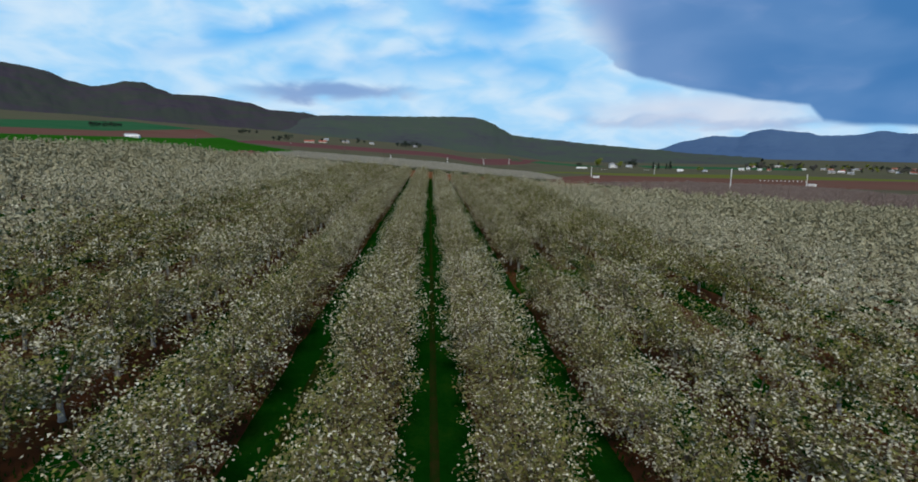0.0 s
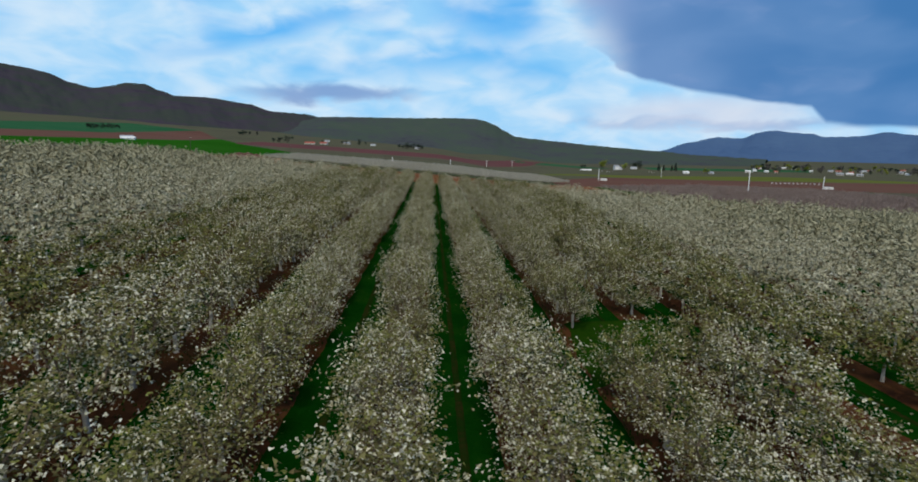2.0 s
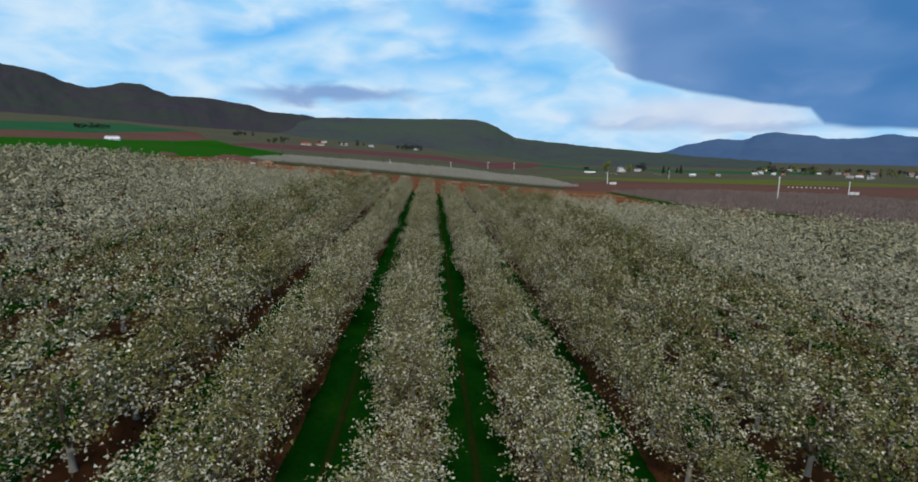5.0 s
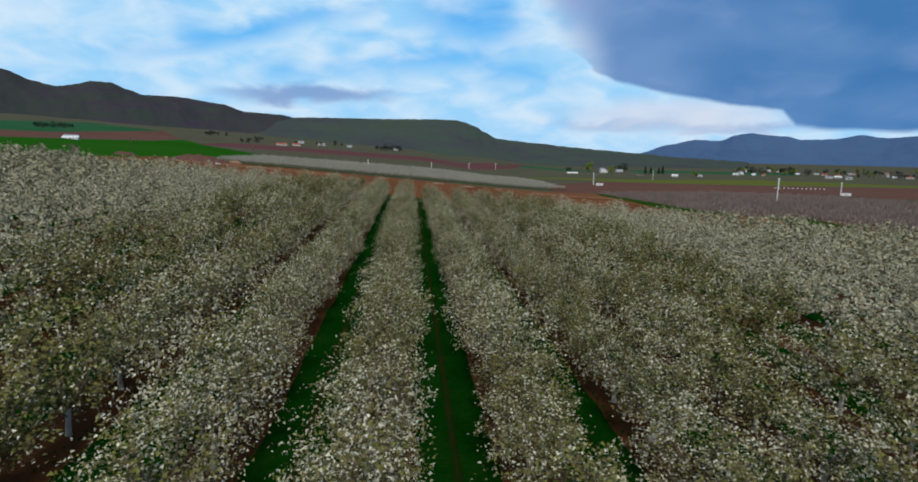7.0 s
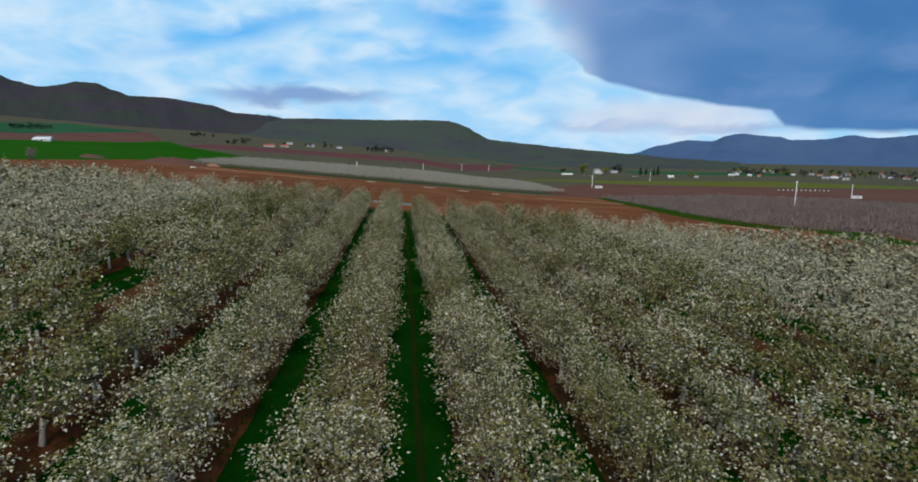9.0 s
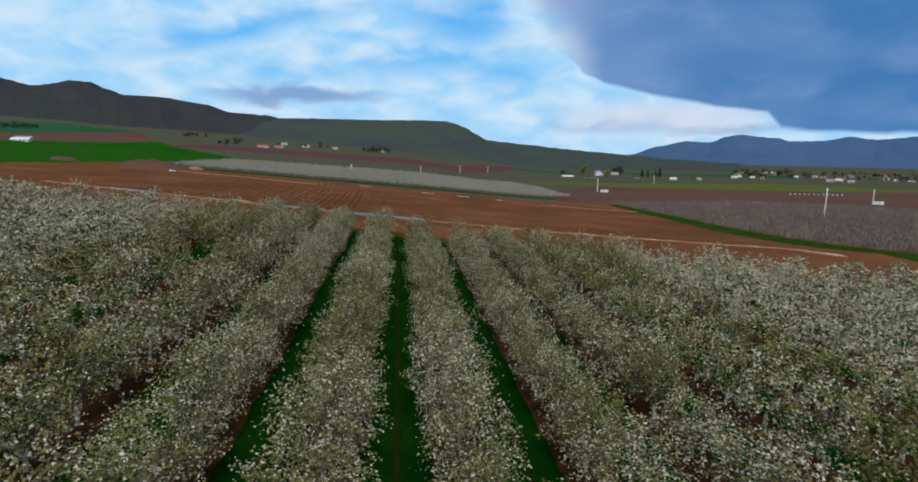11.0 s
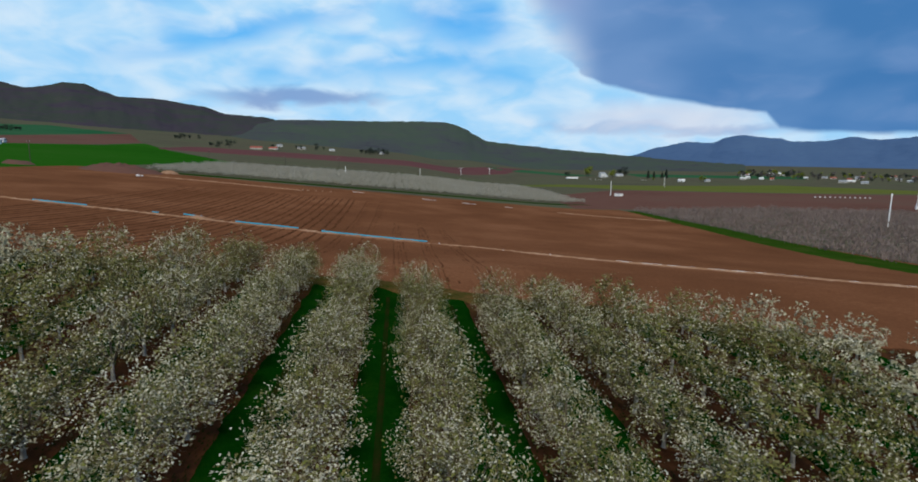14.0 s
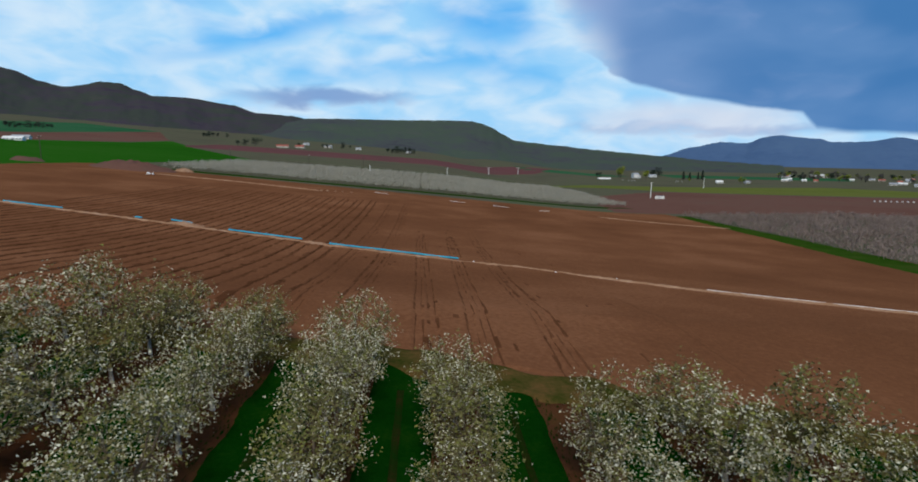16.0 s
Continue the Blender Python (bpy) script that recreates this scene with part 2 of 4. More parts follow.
M = {
    "plain": material("dry_grassland", [(0.062, 0.062, 0.040), (0.092, 0.086, 0.055), (0.066, 0.092, 0.040)], 0.012, 0.3),
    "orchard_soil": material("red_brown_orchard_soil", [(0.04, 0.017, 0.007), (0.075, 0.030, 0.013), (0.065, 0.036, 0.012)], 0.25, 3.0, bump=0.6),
    "tilled": material("tilled_red_soil", [(0.106, 0.043, 0.0195), (0.156, 0.064, 0.029), (0.228, 0.101, 0.049)], 0.035, 2.2, bump=1.0, dist=0.14),
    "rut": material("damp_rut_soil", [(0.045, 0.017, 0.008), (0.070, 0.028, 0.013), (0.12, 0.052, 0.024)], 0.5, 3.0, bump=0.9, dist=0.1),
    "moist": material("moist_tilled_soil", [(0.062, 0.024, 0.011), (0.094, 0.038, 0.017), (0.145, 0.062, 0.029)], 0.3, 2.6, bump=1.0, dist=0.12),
    "dust": material("pale_dusty_soil", [(0.20, 0.10, 0.05), (0.30, 0.17, 0.10), (0.42, 0.28, 0.19)], 0.3, 3.0, bump=0.5),
    "track": material("worn_track_soil", [(0.003, 0.024, 0.002), (0.010, 0.020, 0.003), (0.028, 0.019, 0.006)], 0.5, 4.0, bump=0.5),
    # Lane grass: the trees' shade is put into its dark green.
    "grass": material("shade_dark_orchard_grass", [(0.0015, 0.016, 0.001), (0.002, 0.026, 0.0015), (0.010, 0.038, 0.003)], 0.3, 5.0, bump=0.8),
    # Olive grass tone holds open light on the patch, shade on the far verge.
    "lit_shaded_grass": material("lit_shaded_olive_grass", [(0.006, 0.026, 0.002), (0.011, 0.038, 0.002), (0.022, 0.042, 0.005)], 0.3, 4.0, bump=0.8),
    "verge": material("bright_green_verge_grass", [(0.012, 0.034, 0.004), (0.022, 0.055, 0.005), (0.045, 0.058, 0.012)], 0.15, 2.0, bump=0.6),
    "wheat": material("green_crop", [(0.010, 0.062, 0.005), (0.015, 0.085, 0.006), (0.026, 0.09, 0.011)], 0.006, 0.15),
    "crop_dark": material("blue_green_crop", [(0.015, 0.075, 0.032), (0.025, 0.095, 0.04), (0.045, 0.10, 0.05)], 0.008, 0.15),
    "olive": material("olive_pasture", [(0.075, 0.095, 0.018), (0.108, 0.124, 0.028), (0.098, 0.088, 0.036)], 0.008, 0.12),
    "far_soil": material("reddish_fallow_soil", [(0.098, 0.049, 0.036), (0.128, 0.064, 0.048), (0.112, 0.074, 0.055)], 0.008, 0.12),
    "pink_orchard": material("pink_blossoming_orchard", [(0.075, 0.050, 0.042), (0.122, 0.050, 0.050), (0.100, 0.062, 0.052)], 0.01, 0.12),
    # Ridge scrub: the violet cast of distance haze is mixed into these colours.
    "hill": material("haze_tinted_scrub_hillside", [(0.030, 0.027, 0.042), (0.055, 0.045, 0.056), (0.042, 0.053, 0.040), (0.068, 0.054, 0.058)], 0.0045, 0.03, bump=0.6, dist=9.0),
    "fringe": material("dry_olive_grass_fringe", [(0.012, 0.030, 0.003), (0.070, 0.052, 0.014), (0.135, 0.066, 0.024)], 0.45, 3.0, bump=0.8),
    # Mesa scrub, greyed and blued to carry the haze in its own colour.
    "mesa": material("haze_greyed_mesa_scrub", [(0.044, 0.045, 0.055), (0.060, 0.066, 0.066), (0.058, 0.080, 0.056), (0.076, 0.076, 0.072)], 0.0045, 0.03, bump=0.5, dist=8.0),
    # The range's blue is distance haze put straight into the base colour.
    "haze_blue_hill": material("haze_blue_mountain", [(0.052, 0.098, 0.185), (0.068, 0.118, 0.21), (0.075, 0.13, 0.215)], 0.0016, 0.02, bump=0.3, dist=8.0),
    "bark": material("pale_grey_bark", [(0.30, 0.27, 0.22), (0.44, 0.40, 0.34), (0.55, 0.52, 0.46)], 2.0, 18.0, bump=0.7, dist=0.02),
    "twig": material("grey_brown_twigs", [(0.08, 0.06, 0.045), (0.15, 0.115, 0.085)], 1.0, 9.0),
    "blossom": material("white_blossom", [(0.18, 0.155, 0.085), (0.35, 0.318, 0.205), (0.54, 0.505, 0.365), (0.73, 0.70, 0.56)], 0.12, 15.0, island=0.42, bump=0, share=(0.4, 0.6)),
    "leaf": material("young_olive_leaves", [(0.049, 0.039, 0.017), (0.108, 0.086, 0.038), (0.158, 0.142, 0.058), (0.155, 0.160, 0.037), (0.285, 0.275, 0.105)], 0.16, 15.0, island=0.35, bump=0, share=(0.5, 0.5)),
    "cluster": material("blossom_and_leaf_clusters", [(0.145, 0.127, 0.067), (0.265, 0.242, 0.150), (0.36, 0.337, 0.215), (0.50, 0.47, 0.345)], 0.1, 6.0, island=0.35, bump=0, share=(0.5, 0.5)),
    "far_canopy": material("budding_grey_canopy", [(0.25, 0.23, 0.18), (0.32, 0.30, 0.245), (0.40, 0.38, 0.32)], 0.02, 0.3, island=0.3, bump=0),
    "bare_bush": material("bare_brown_bushes", [(0.14, 0.10, 0.09), (0.21, 0.155, 0.135), (0.33, 0.265, 0.235)], 0.07, 0.5, island=0.25, bump=0),
    "dark_tree": material("dark_conifer_foliage", [(0.022, 0.030, 0.024), (0.035, 0.048, 0.034), (0.05, 0.066, 0.045)], 0.05, 0.6, island=0.5, bump=0),
    "willow": material("yellow_green_spring_foliage", [(0.10, 0.13, 0.02), (0.19, 0.22, 0.03), (0.26, 0.28, 0.06)], 0.05, 0.6, island=0.5, bump=0),
    "grey_tree": material("leafless_grey_tree", [(0.06, 0.055, 0.05), (0.11, 0.10, 0.09), (0.16, 0.15, 0.13)], 0.05, 0.6, island=0.5, bump=0),
    "blue_pipe": material("cyan_plastic_pipe", [(0.005, 0.27, 0.43), (0.01, 0.34, 0.50), (0.03, 0.42, 0.56)], 0.5, 5.0, rough=0.5, bump=0.1, dist=0.01, spec=0.3),
    "white_pipe": material("dusty_white_pipe", [(0.6, 0.5, 0.42), (0.74, 0.68, 0.62), (0.82, 0.8, 0.76)], 0.4, 4.0, rough=0.5, bump=0.1, dist=0.01, spec=0.4),
    "white_paint": material("weathered_white_paint", [(0.62, 0.61, 0.58), (0.74, 0.73, 0.7), (0.82, 0.81, 0.79)], 0.4, 4.0, rough=0.6, bump=0.1),
    "wood_pole": material("weathered_dark_timber", [(0.05, 0.04, 0.035), (0.09, 0.075, 0.06)], 0.8, 8.0, bump=0.4),
    "metal": material("galvanised_steel", [(0.5, 0.5, 0.5), (0.62, 0.62, 0.62)], 1.0, 8.0, rough=0.45, bump=0.1, spec=0.5),
    "roof_red": material("red_clay_roof", [(0.28, 0.08, 0.06), (0.36, 0.11, 0.08), (0.42, 0.16, 0.11)], 0.3, 3.0),
    "roof_grey": material("grey_sheet_roof", [(0.22, 0.23, 0.25), (0.32, 0.33, 0.35), (0.4, 0.4, 0.42)], 0.3, 3.0),
    "plaster": material("cream_plaster", [(0.5, 0.44, 0.36), (0.62, 0.56, 0.48), (0.7, 0.66, 0.6)], 0.3, 3.0),
    "pane": material("dark_window_glass", [(0.02, 0.025, 0.03), (0.04, 0.05, 0.06)], 0.5, 3.0, rough=0.15, bump=0, spec=0.6),
}

# ---- lie of the land ----
SLOPE = 0.077


def step(v, lo, hi):
    v = min(max((v - lo) / (hi - lo), 0.0), 1.0)
    return v * v * (3 - 2 * v)


def land(x, y):
    """Height of the ground: a hillside that falls to the right and dips past the orchard's end."""
    s = max(x, -1500.0) if x < 0 else 200 * (1 - math.exp(-x / 200))
    dip = 9 * (1 - math.exp(-(y - 222) / 70)) if y > 222 else 0.0
    dip *= 1 - 0.6 * step(x, 80, 220)
    fan = 0.026 * max(0.0, min(y, 2600) - 900) * (1 - step(x, 150, 450))
    return -SLOPE * s - dip - 0.02 * (min(max(y, 350), 1000) - 350) * step(x, 0, 150) + fan


def mesh_of(name, verts, faces, mat):
    me = bpy.data.meshes.new(name)
    me.from_pydata(verts, [], faces)
    me.materials.append(mat)
    me.update()
    return me


def smooth_shade(me):
    me.polygons.foreach_set("use_smooth", [True] * len(me.polygons))
    return me


def obj(name, me, parent=None, label="", category="", group="", kind=""):
    ob = new(name, me)
    ob.parent = parent
    return tagged(ob, label, category, group, kind)


def drape(name, corners, nu, nv, lift, mat, label, category, relief=None, parent=None, ragged=0.0, near=None, far=None):
    """A sheet over the land between four corners (near left, near right, far right, far left), with a skirt into the ground."""
    (ax, ay), (bx, by), (cx, cy), (dx, dy) = corners
    verts, faces = [], []
    for j in range(nv + 1):
        v = j / nv
        for i in range(nu + 1):
            u = i / nu
            x = (ax * (1 - u) + bx * u) * (1 - v) + (dx * (1 - u) + cx * u) * v
            y = (ay * (1 - u) + by * u) * (1 - v) + (dy * (1 - u) + cy * u) * v
            if near or far:
                y = (near(x) if near else ay) * (1 - v) + (far(x) if far else dy) * v
            border = i in (0, nu) or j in (0, nv)
            if ragged and border:
                k = noise.noise(Vector((x * 0.35, y * 0.35, 3.1))) * ragged
                if i in (0, nu):
                    x += k
                else:
                    y += k
            z = land(x, y) + lift + (relief(x, y) if relief else 0.0)
            if border:
                z -= lift + 0.25
            verts.append((x, y, z))
    w = nu + 1
    for j in range(nv):
        for i in range(nu):
            k = j * w + i
            faces.append((k, k + 1, k + w + 1, k + w))
    return obj(name, smooth_shade(mesh_of(name, verts, faces, mat)), parent, label, category, kind="structure")


# one sheet of ground, finer near the orchard
def spread(lo, hi, fine_lo, fine_hi, fine, grow):
    out, s = [], fine
    v = fine_lo
    while v > lo:
        out.append(v)
        v -= s
        s *= grow
    out = [lo] + out[::-1]
    v = fine_lo + fine
    while v < fine_hi:
        out.append(v)
        v += fine
    s = fine
    while v < hi:
        out.append(v)
        v += s
        s *= grow
    return out + [hi]


gx, gy = spread(-4200, 4200, -160, 320, 8, 1.12), spread(-1500, 4600, 0, 620, 8, 1.12)
verts = [(x, y, land(x, y)) for y in gy for x in gx]
w = len(gx)
faces = [(j * w + i, j * w + i + 1, j * w + w + i + 1, j * w + w + i) for j in range(len(gy) - 1) for i in range(w - 1)]
obj("ground", smooth_shade(mesh_of("ground", verts, faces, M["plain"])), None, "olive and tan open valley ground", "ground", kind="structure")


def orchard_end(x):
    return 208 - (0.3 if x > 0 else 0.1) * x


def clod(x, y):
    return 0.05 * noise.noise(Vector((x * 1.3, y * 1.3, 0.5))) + 0.06 * noise.noise(Vector((x * 0.3, y * 0.3, 7)))


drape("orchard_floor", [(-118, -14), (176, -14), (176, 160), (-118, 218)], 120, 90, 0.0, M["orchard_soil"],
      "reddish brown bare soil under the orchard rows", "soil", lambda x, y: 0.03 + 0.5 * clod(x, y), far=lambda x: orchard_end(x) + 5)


# wheel ruts run with the tree rows: where each pair starts, and how far it drifts sideways on its way
RUTS = [(1.3, -0.010), (5.9, 0.018), (11.6, 0.02), (-5.2, -0.006), (-9.8, -0.012)] + [(-14.2 - 4.45 * k, -0.03 - 0.006 * k) for k in range(15)]


def rut_x(k, y):
    x0, drift = RUTS[k]
    return x0 + drift * (y - 225) + 0.3 * noise.noise(Vector((x0, y * 0.04, 2)))


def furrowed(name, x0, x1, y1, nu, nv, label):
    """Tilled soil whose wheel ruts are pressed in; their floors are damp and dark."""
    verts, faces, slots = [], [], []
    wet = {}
    for j in range(nv + 1):
        v = (j / nv) ** 1.15
        for i in range(nu + 1):
            x = x0 + (x1 - x0) * i / nu
            y = (orchard_end(x) + 2.0 + 1.8 * noise.noise(Vector((x * 0.3, 8, 1)))) * (1 - v) + y1 * v
            z = clod(x, y) * 1.4
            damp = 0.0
            for k in NEAR_RUTS[min(int((x + 100) / 2), len(NEAR_RUTS) - 1)]:
                c = abs(x - rut_x(k, y))
                if c > 2.0:
                    continue
                half, broad = (0.6, 0.30) if k < 5 else (0.45, 0.85)
                fade = 1 - step(y, *((265, 330) if k < 3 else (380, 420)))
                d = (c - half) / broad
                press = math.exp(-d * d) * fade
                z -= 0.20 * press
                d = (c - half - 0.5) / 0.25
                z += (0.06 if k < 5 else 0.14) * math.exp(-d * d) * fade
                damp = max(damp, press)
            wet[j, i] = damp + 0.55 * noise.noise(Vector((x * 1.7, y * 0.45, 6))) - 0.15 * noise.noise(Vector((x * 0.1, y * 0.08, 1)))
            edge = i in (0, nu) or j in (0, nv)
            verts.append((x, y, land(x, y) + (-0.2 if edge else 0.2 + z)))
    w = nu + 1
    for j in range(nv):
        for i in range(nu):
            a = j * w + i
            faces.append((a, a + 1, a + w + 1, a + w))
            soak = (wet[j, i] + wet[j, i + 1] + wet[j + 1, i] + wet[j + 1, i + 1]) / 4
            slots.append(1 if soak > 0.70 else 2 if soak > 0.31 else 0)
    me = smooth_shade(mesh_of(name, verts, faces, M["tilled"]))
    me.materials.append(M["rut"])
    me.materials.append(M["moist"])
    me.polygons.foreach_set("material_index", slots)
    return obj(name, me, None, label, "field", kind="structure")


SOIL = "bare red-brown tilled field beyond the orchard"
drape("tilled_field", [(-215, 230), (127, 171), (127, 446), (-215, 470)], 220, 160, 0.12, M["tilled"], SOIL, "field", clod,
      near=lambda x: orchard_end(x) - 0.6 + 1.6 * noise.noise(Vector((x * 0.22, 3, 1))), far=lambda x: 462 - 0.1 * x)
NEAR_RUTS = [[k for k in range(len(RUTS)) if min(abs(rut_x(k, y) - (-99 + 2 * c)) for y in (205, 240, 280, 320, 380)) < 5] for c in range(70)]
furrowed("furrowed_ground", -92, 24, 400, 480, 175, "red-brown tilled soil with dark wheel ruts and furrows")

# grass lanes between the tree rows, each with a worn wheel track
ROWS = [-111 + 6 * k for k in range(48)]
for x in ROWS[:-1]:
    c = x + 3
    near = abs(c) < 40
    y1 = orchard_end(c) + 1.0 + 1.5 * noise.noise(Vector((c * 0.37, 5, 2)))
    lane = drape("grass_lane", [(c - 2.05, -12), (c + 2.05, -12), (c + 2.05, y1), (c - 2.05, y1)], 8 if near else 3, 260 if near else 60, 0.14, M["grass"],
                 "strip of grass between tree rows, darkened as in tree shade", "grass", clod, ragged=0.95)
    if near:
        drape("wheel_track", [(c - 0.34, -10), (c + 0.34, -10), (c + 0.34, y1 - 4), (c - 0.34, y1 - 4)], 4, 220, 0.17, M["track"],
              "worn brown wheel track in the grass", "track", clod, ragged=0.5)

# Lighter copy of the lane grass: open light painted where trees are missing.
drape("grass_patch", [(7.2, 43.5), (17.3, 50.5), (17.3, 58.5), (8.4, 56.0)], 14, 18, 0.2, M["lit_shaded_grass"],
      "olive green grass where orchard trees are missing, lightened for open light", "grass", clod, ragged=1.0)

drape("grass_fringe", [(-60, 205), (45, 205), (45, 212), (-60, 212)], 210, 10, 0.27, M["fringe"], "thin dry grass where the orchard meets tilled soil", "grass", clod, ragged=0.9,
      near=lambda x: orchard_end(x) - 1.6 + 2.2 * noise.noise(Vector((x * 0.4, 9, 4))), far=lambda x: orchard_end(x) + 2.6 + 2.4 * noise.noise(Vector((x * 0.3, 4, 9))))

# fields of the valley
FIELDS = [
    ("green_field", [(-335, 300), (-186, 330), (-152, 700), (-385, 1050)], "wheat", "bright green crop field beside the tilled land", 0.4),
    ("fallow_field", [(-430, 300), (-337, 300), (-387, 1050), (-560, 1400)], "far_soil", "reddish fallow strip between green crops", 0.4),
    ("green_field", [(-640, 300), (-432, 300), (-562, 1400), (-780, 1500)], "crop_dark", "blue-green crop field at the foot of the hills", 0.5),
    ("fallow_field", [(-330, 900), (200, 1120), (330, 1460), (-330, 1060)], "pink_orchard", "dusky pink blossoming orchard below the mesa", 0.6),
    ("tilled_field", [(150, 445), (700, 420), (760, 705), (232, 705)], "far_soil", "reddish brown ploughed field by the power poles", 0.3),
    ("tilled_field", [(98, 452), (185, 442), (240, 700), (126, 600)], "far_soil", "reddish bare track ground between orchard blocks", 0.25),
    ("pasture", [(120, 800), (233, 712), (760, 712), (640, 1010)], "olive", "olive green pasture with scattered posts", 0.4),
    ("green_field", [(180, 1240), (330, 1200), (440, 1320), (200, 1420)], "crop_dark", "narrow blue-green crop strip", 0.5),
    ("green_field", [(520, 1300), (900, 1260), (1000, 1400), (560, 1480)], "crop_dark", "green crop field before the village", 0.5),
]
for name, corners, mat, label, lift in FIELDS:
    drape(name, corners, 24, 24, lift, M[mat], label, "field", ragged=6.0)
# Verge grass whose dark tone also paints the shade line below the far trees.
drape("grass_verge", [(-150, 476), (126, 478), (122, 488), (-146, 487)], 60, 6, 0.25, M["lit_shaded_grass"], "green verge at the far orchard edge, darkened for shade under its trees", "grass", clod, ragged=0.8)
drape("grass_verge", [(98, 196), (123, 200), (133, 440), (125, 440)], 6, 80, 0.2, M["verge"], "bright green grass verge along bare bushes", "grass", clod, ragged=1.2)

# ---- hills ----


def profile(points, a):
    for (a0, e0), (a1, e1) in zip(points, points[1:]):
        if a0 <= a <= a1:
            t = (a - a0) / (a1 - a0)
            return e0 + (e1 - e0) * (t * t * (3 - 2 * t) * 0.5 + t * 0.5)
    return points[0][1] if a < points[0][0] else points[-1][1]


def hills(name, points, dist, front, back, mat, label, rough, seed, power=1.5):
    """A range seen round the orchard: its crest stands dist away, the foot front nearer; ravines run down its face."""
    a0, a1 = points[0][0], points[-1][0]
    na, nr = int((a1 - a0) * 5), 34
    verts, faces = [], []
    for i in range(na + 1):
        a = a0 + (a1 - a0) * i / na
        crest = 13 + dist * math.tan(radians(profile(points, a)))
        s, c = math.sin(radians(a)), math.cos(radians(a))
        for j in range(nr + 1):
            t = j / nr * 1.3
            r = dist - front + front * t if t <= 1 else dist + back * (t - 1) / 0.3
            x, y = s * r, 90 + c * r
            base = land(x, y) - 12
            rise = t ** power if t <= 1 else 1 - ((t - 1) / 0.3) ** 1.5
            q = noise.fractal(Vector((a * 0.22 + seed, t * 1.1, seed)), 0.8, 2.0, 5)
            gully = abs(noise.noise(Vector((a * 0.33 + t * 1.6, t * 1.3, seed + 5))))
            k = math.sin(min(t, 1.0) * math.pi)
            z = base + (crest - base) * rise + rough * k * (q - 0.8 * gully) * (crest - base)
            z += noise.fractal(Vector((a * 1.6, seed, t * 4)), 0.8, 2.0, 4) * dist * 0.0009 * rise
            verts.append((x, y, z))
    w = nr + 1
    for i in range(na):
        for j in range(nr):
            k = i * w + j
            faces.append((k, k + w, k + w + 1, k + 1))
    return obj(name, smooth_shade(mesh_of(name, verts, faces, mat)), None, label, "hill", kind="structure")


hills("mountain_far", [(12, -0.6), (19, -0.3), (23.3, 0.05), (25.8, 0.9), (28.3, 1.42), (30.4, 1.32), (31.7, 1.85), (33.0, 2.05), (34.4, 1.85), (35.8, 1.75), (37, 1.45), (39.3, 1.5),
                       (41.2, 1.85), (43, 1.6), (47, 2.0), (52, 1.4), (60, 1.7), (75, 0.6)], 4300, 900, 500, M["haze_blue_hill"],
      "mountain range across the valley, blue haze put into its colour", 0.10, 3.0)
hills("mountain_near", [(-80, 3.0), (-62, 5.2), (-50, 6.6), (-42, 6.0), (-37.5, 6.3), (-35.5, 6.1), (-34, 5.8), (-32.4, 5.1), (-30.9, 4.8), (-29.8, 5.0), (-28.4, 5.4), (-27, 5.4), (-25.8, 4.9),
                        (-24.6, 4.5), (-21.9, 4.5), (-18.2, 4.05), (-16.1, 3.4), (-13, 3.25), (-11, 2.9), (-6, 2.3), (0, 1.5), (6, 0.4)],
      3300, 1650, 700, M["hill"], "dark scrubby mountain ridge with haze in its colour", 0.09, 11.0, 1.35)
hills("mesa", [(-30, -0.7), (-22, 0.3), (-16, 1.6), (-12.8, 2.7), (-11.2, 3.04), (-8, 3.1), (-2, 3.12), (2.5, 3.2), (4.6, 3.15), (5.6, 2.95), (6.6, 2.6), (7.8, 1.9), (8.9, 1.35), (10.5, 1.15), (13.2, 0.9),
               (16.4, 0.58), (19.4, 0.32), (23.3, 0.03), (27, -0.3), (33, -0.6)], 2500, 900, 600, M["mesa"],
      "flat-topped grey-green mesa with a long sloping tail, haze in its colour", 0.045, 23.0, 1.2)

# ---- orchard trees ----


def tube(path, radii, sides, verts, faces):
    base = len(verts)
    for k, (p, r) in enumerate(zip(path, radii)):
        d = (path[min(k + 1, len(path) - 1)] - path[max(k - 1, 0)]).normalized()
        u = d.orthogonal().normalized()
        v = d.cross(u)
        for i in range(sides):
            t = TAU * i / sides
            verts.append(tuple(p + (u * math.cos(t) + v * math.sin(t)) * r))
    for k in range(len(path) - 1):
        for i in range(sides):
            a = base + k * sides + i
            b = base + k * sides + (i + 1) % sides
            faces.append((a, b, b + sides, a + sides))
    faces.append(tuple(base + (len(path) - 1) * sides + i for i in range(sides)))


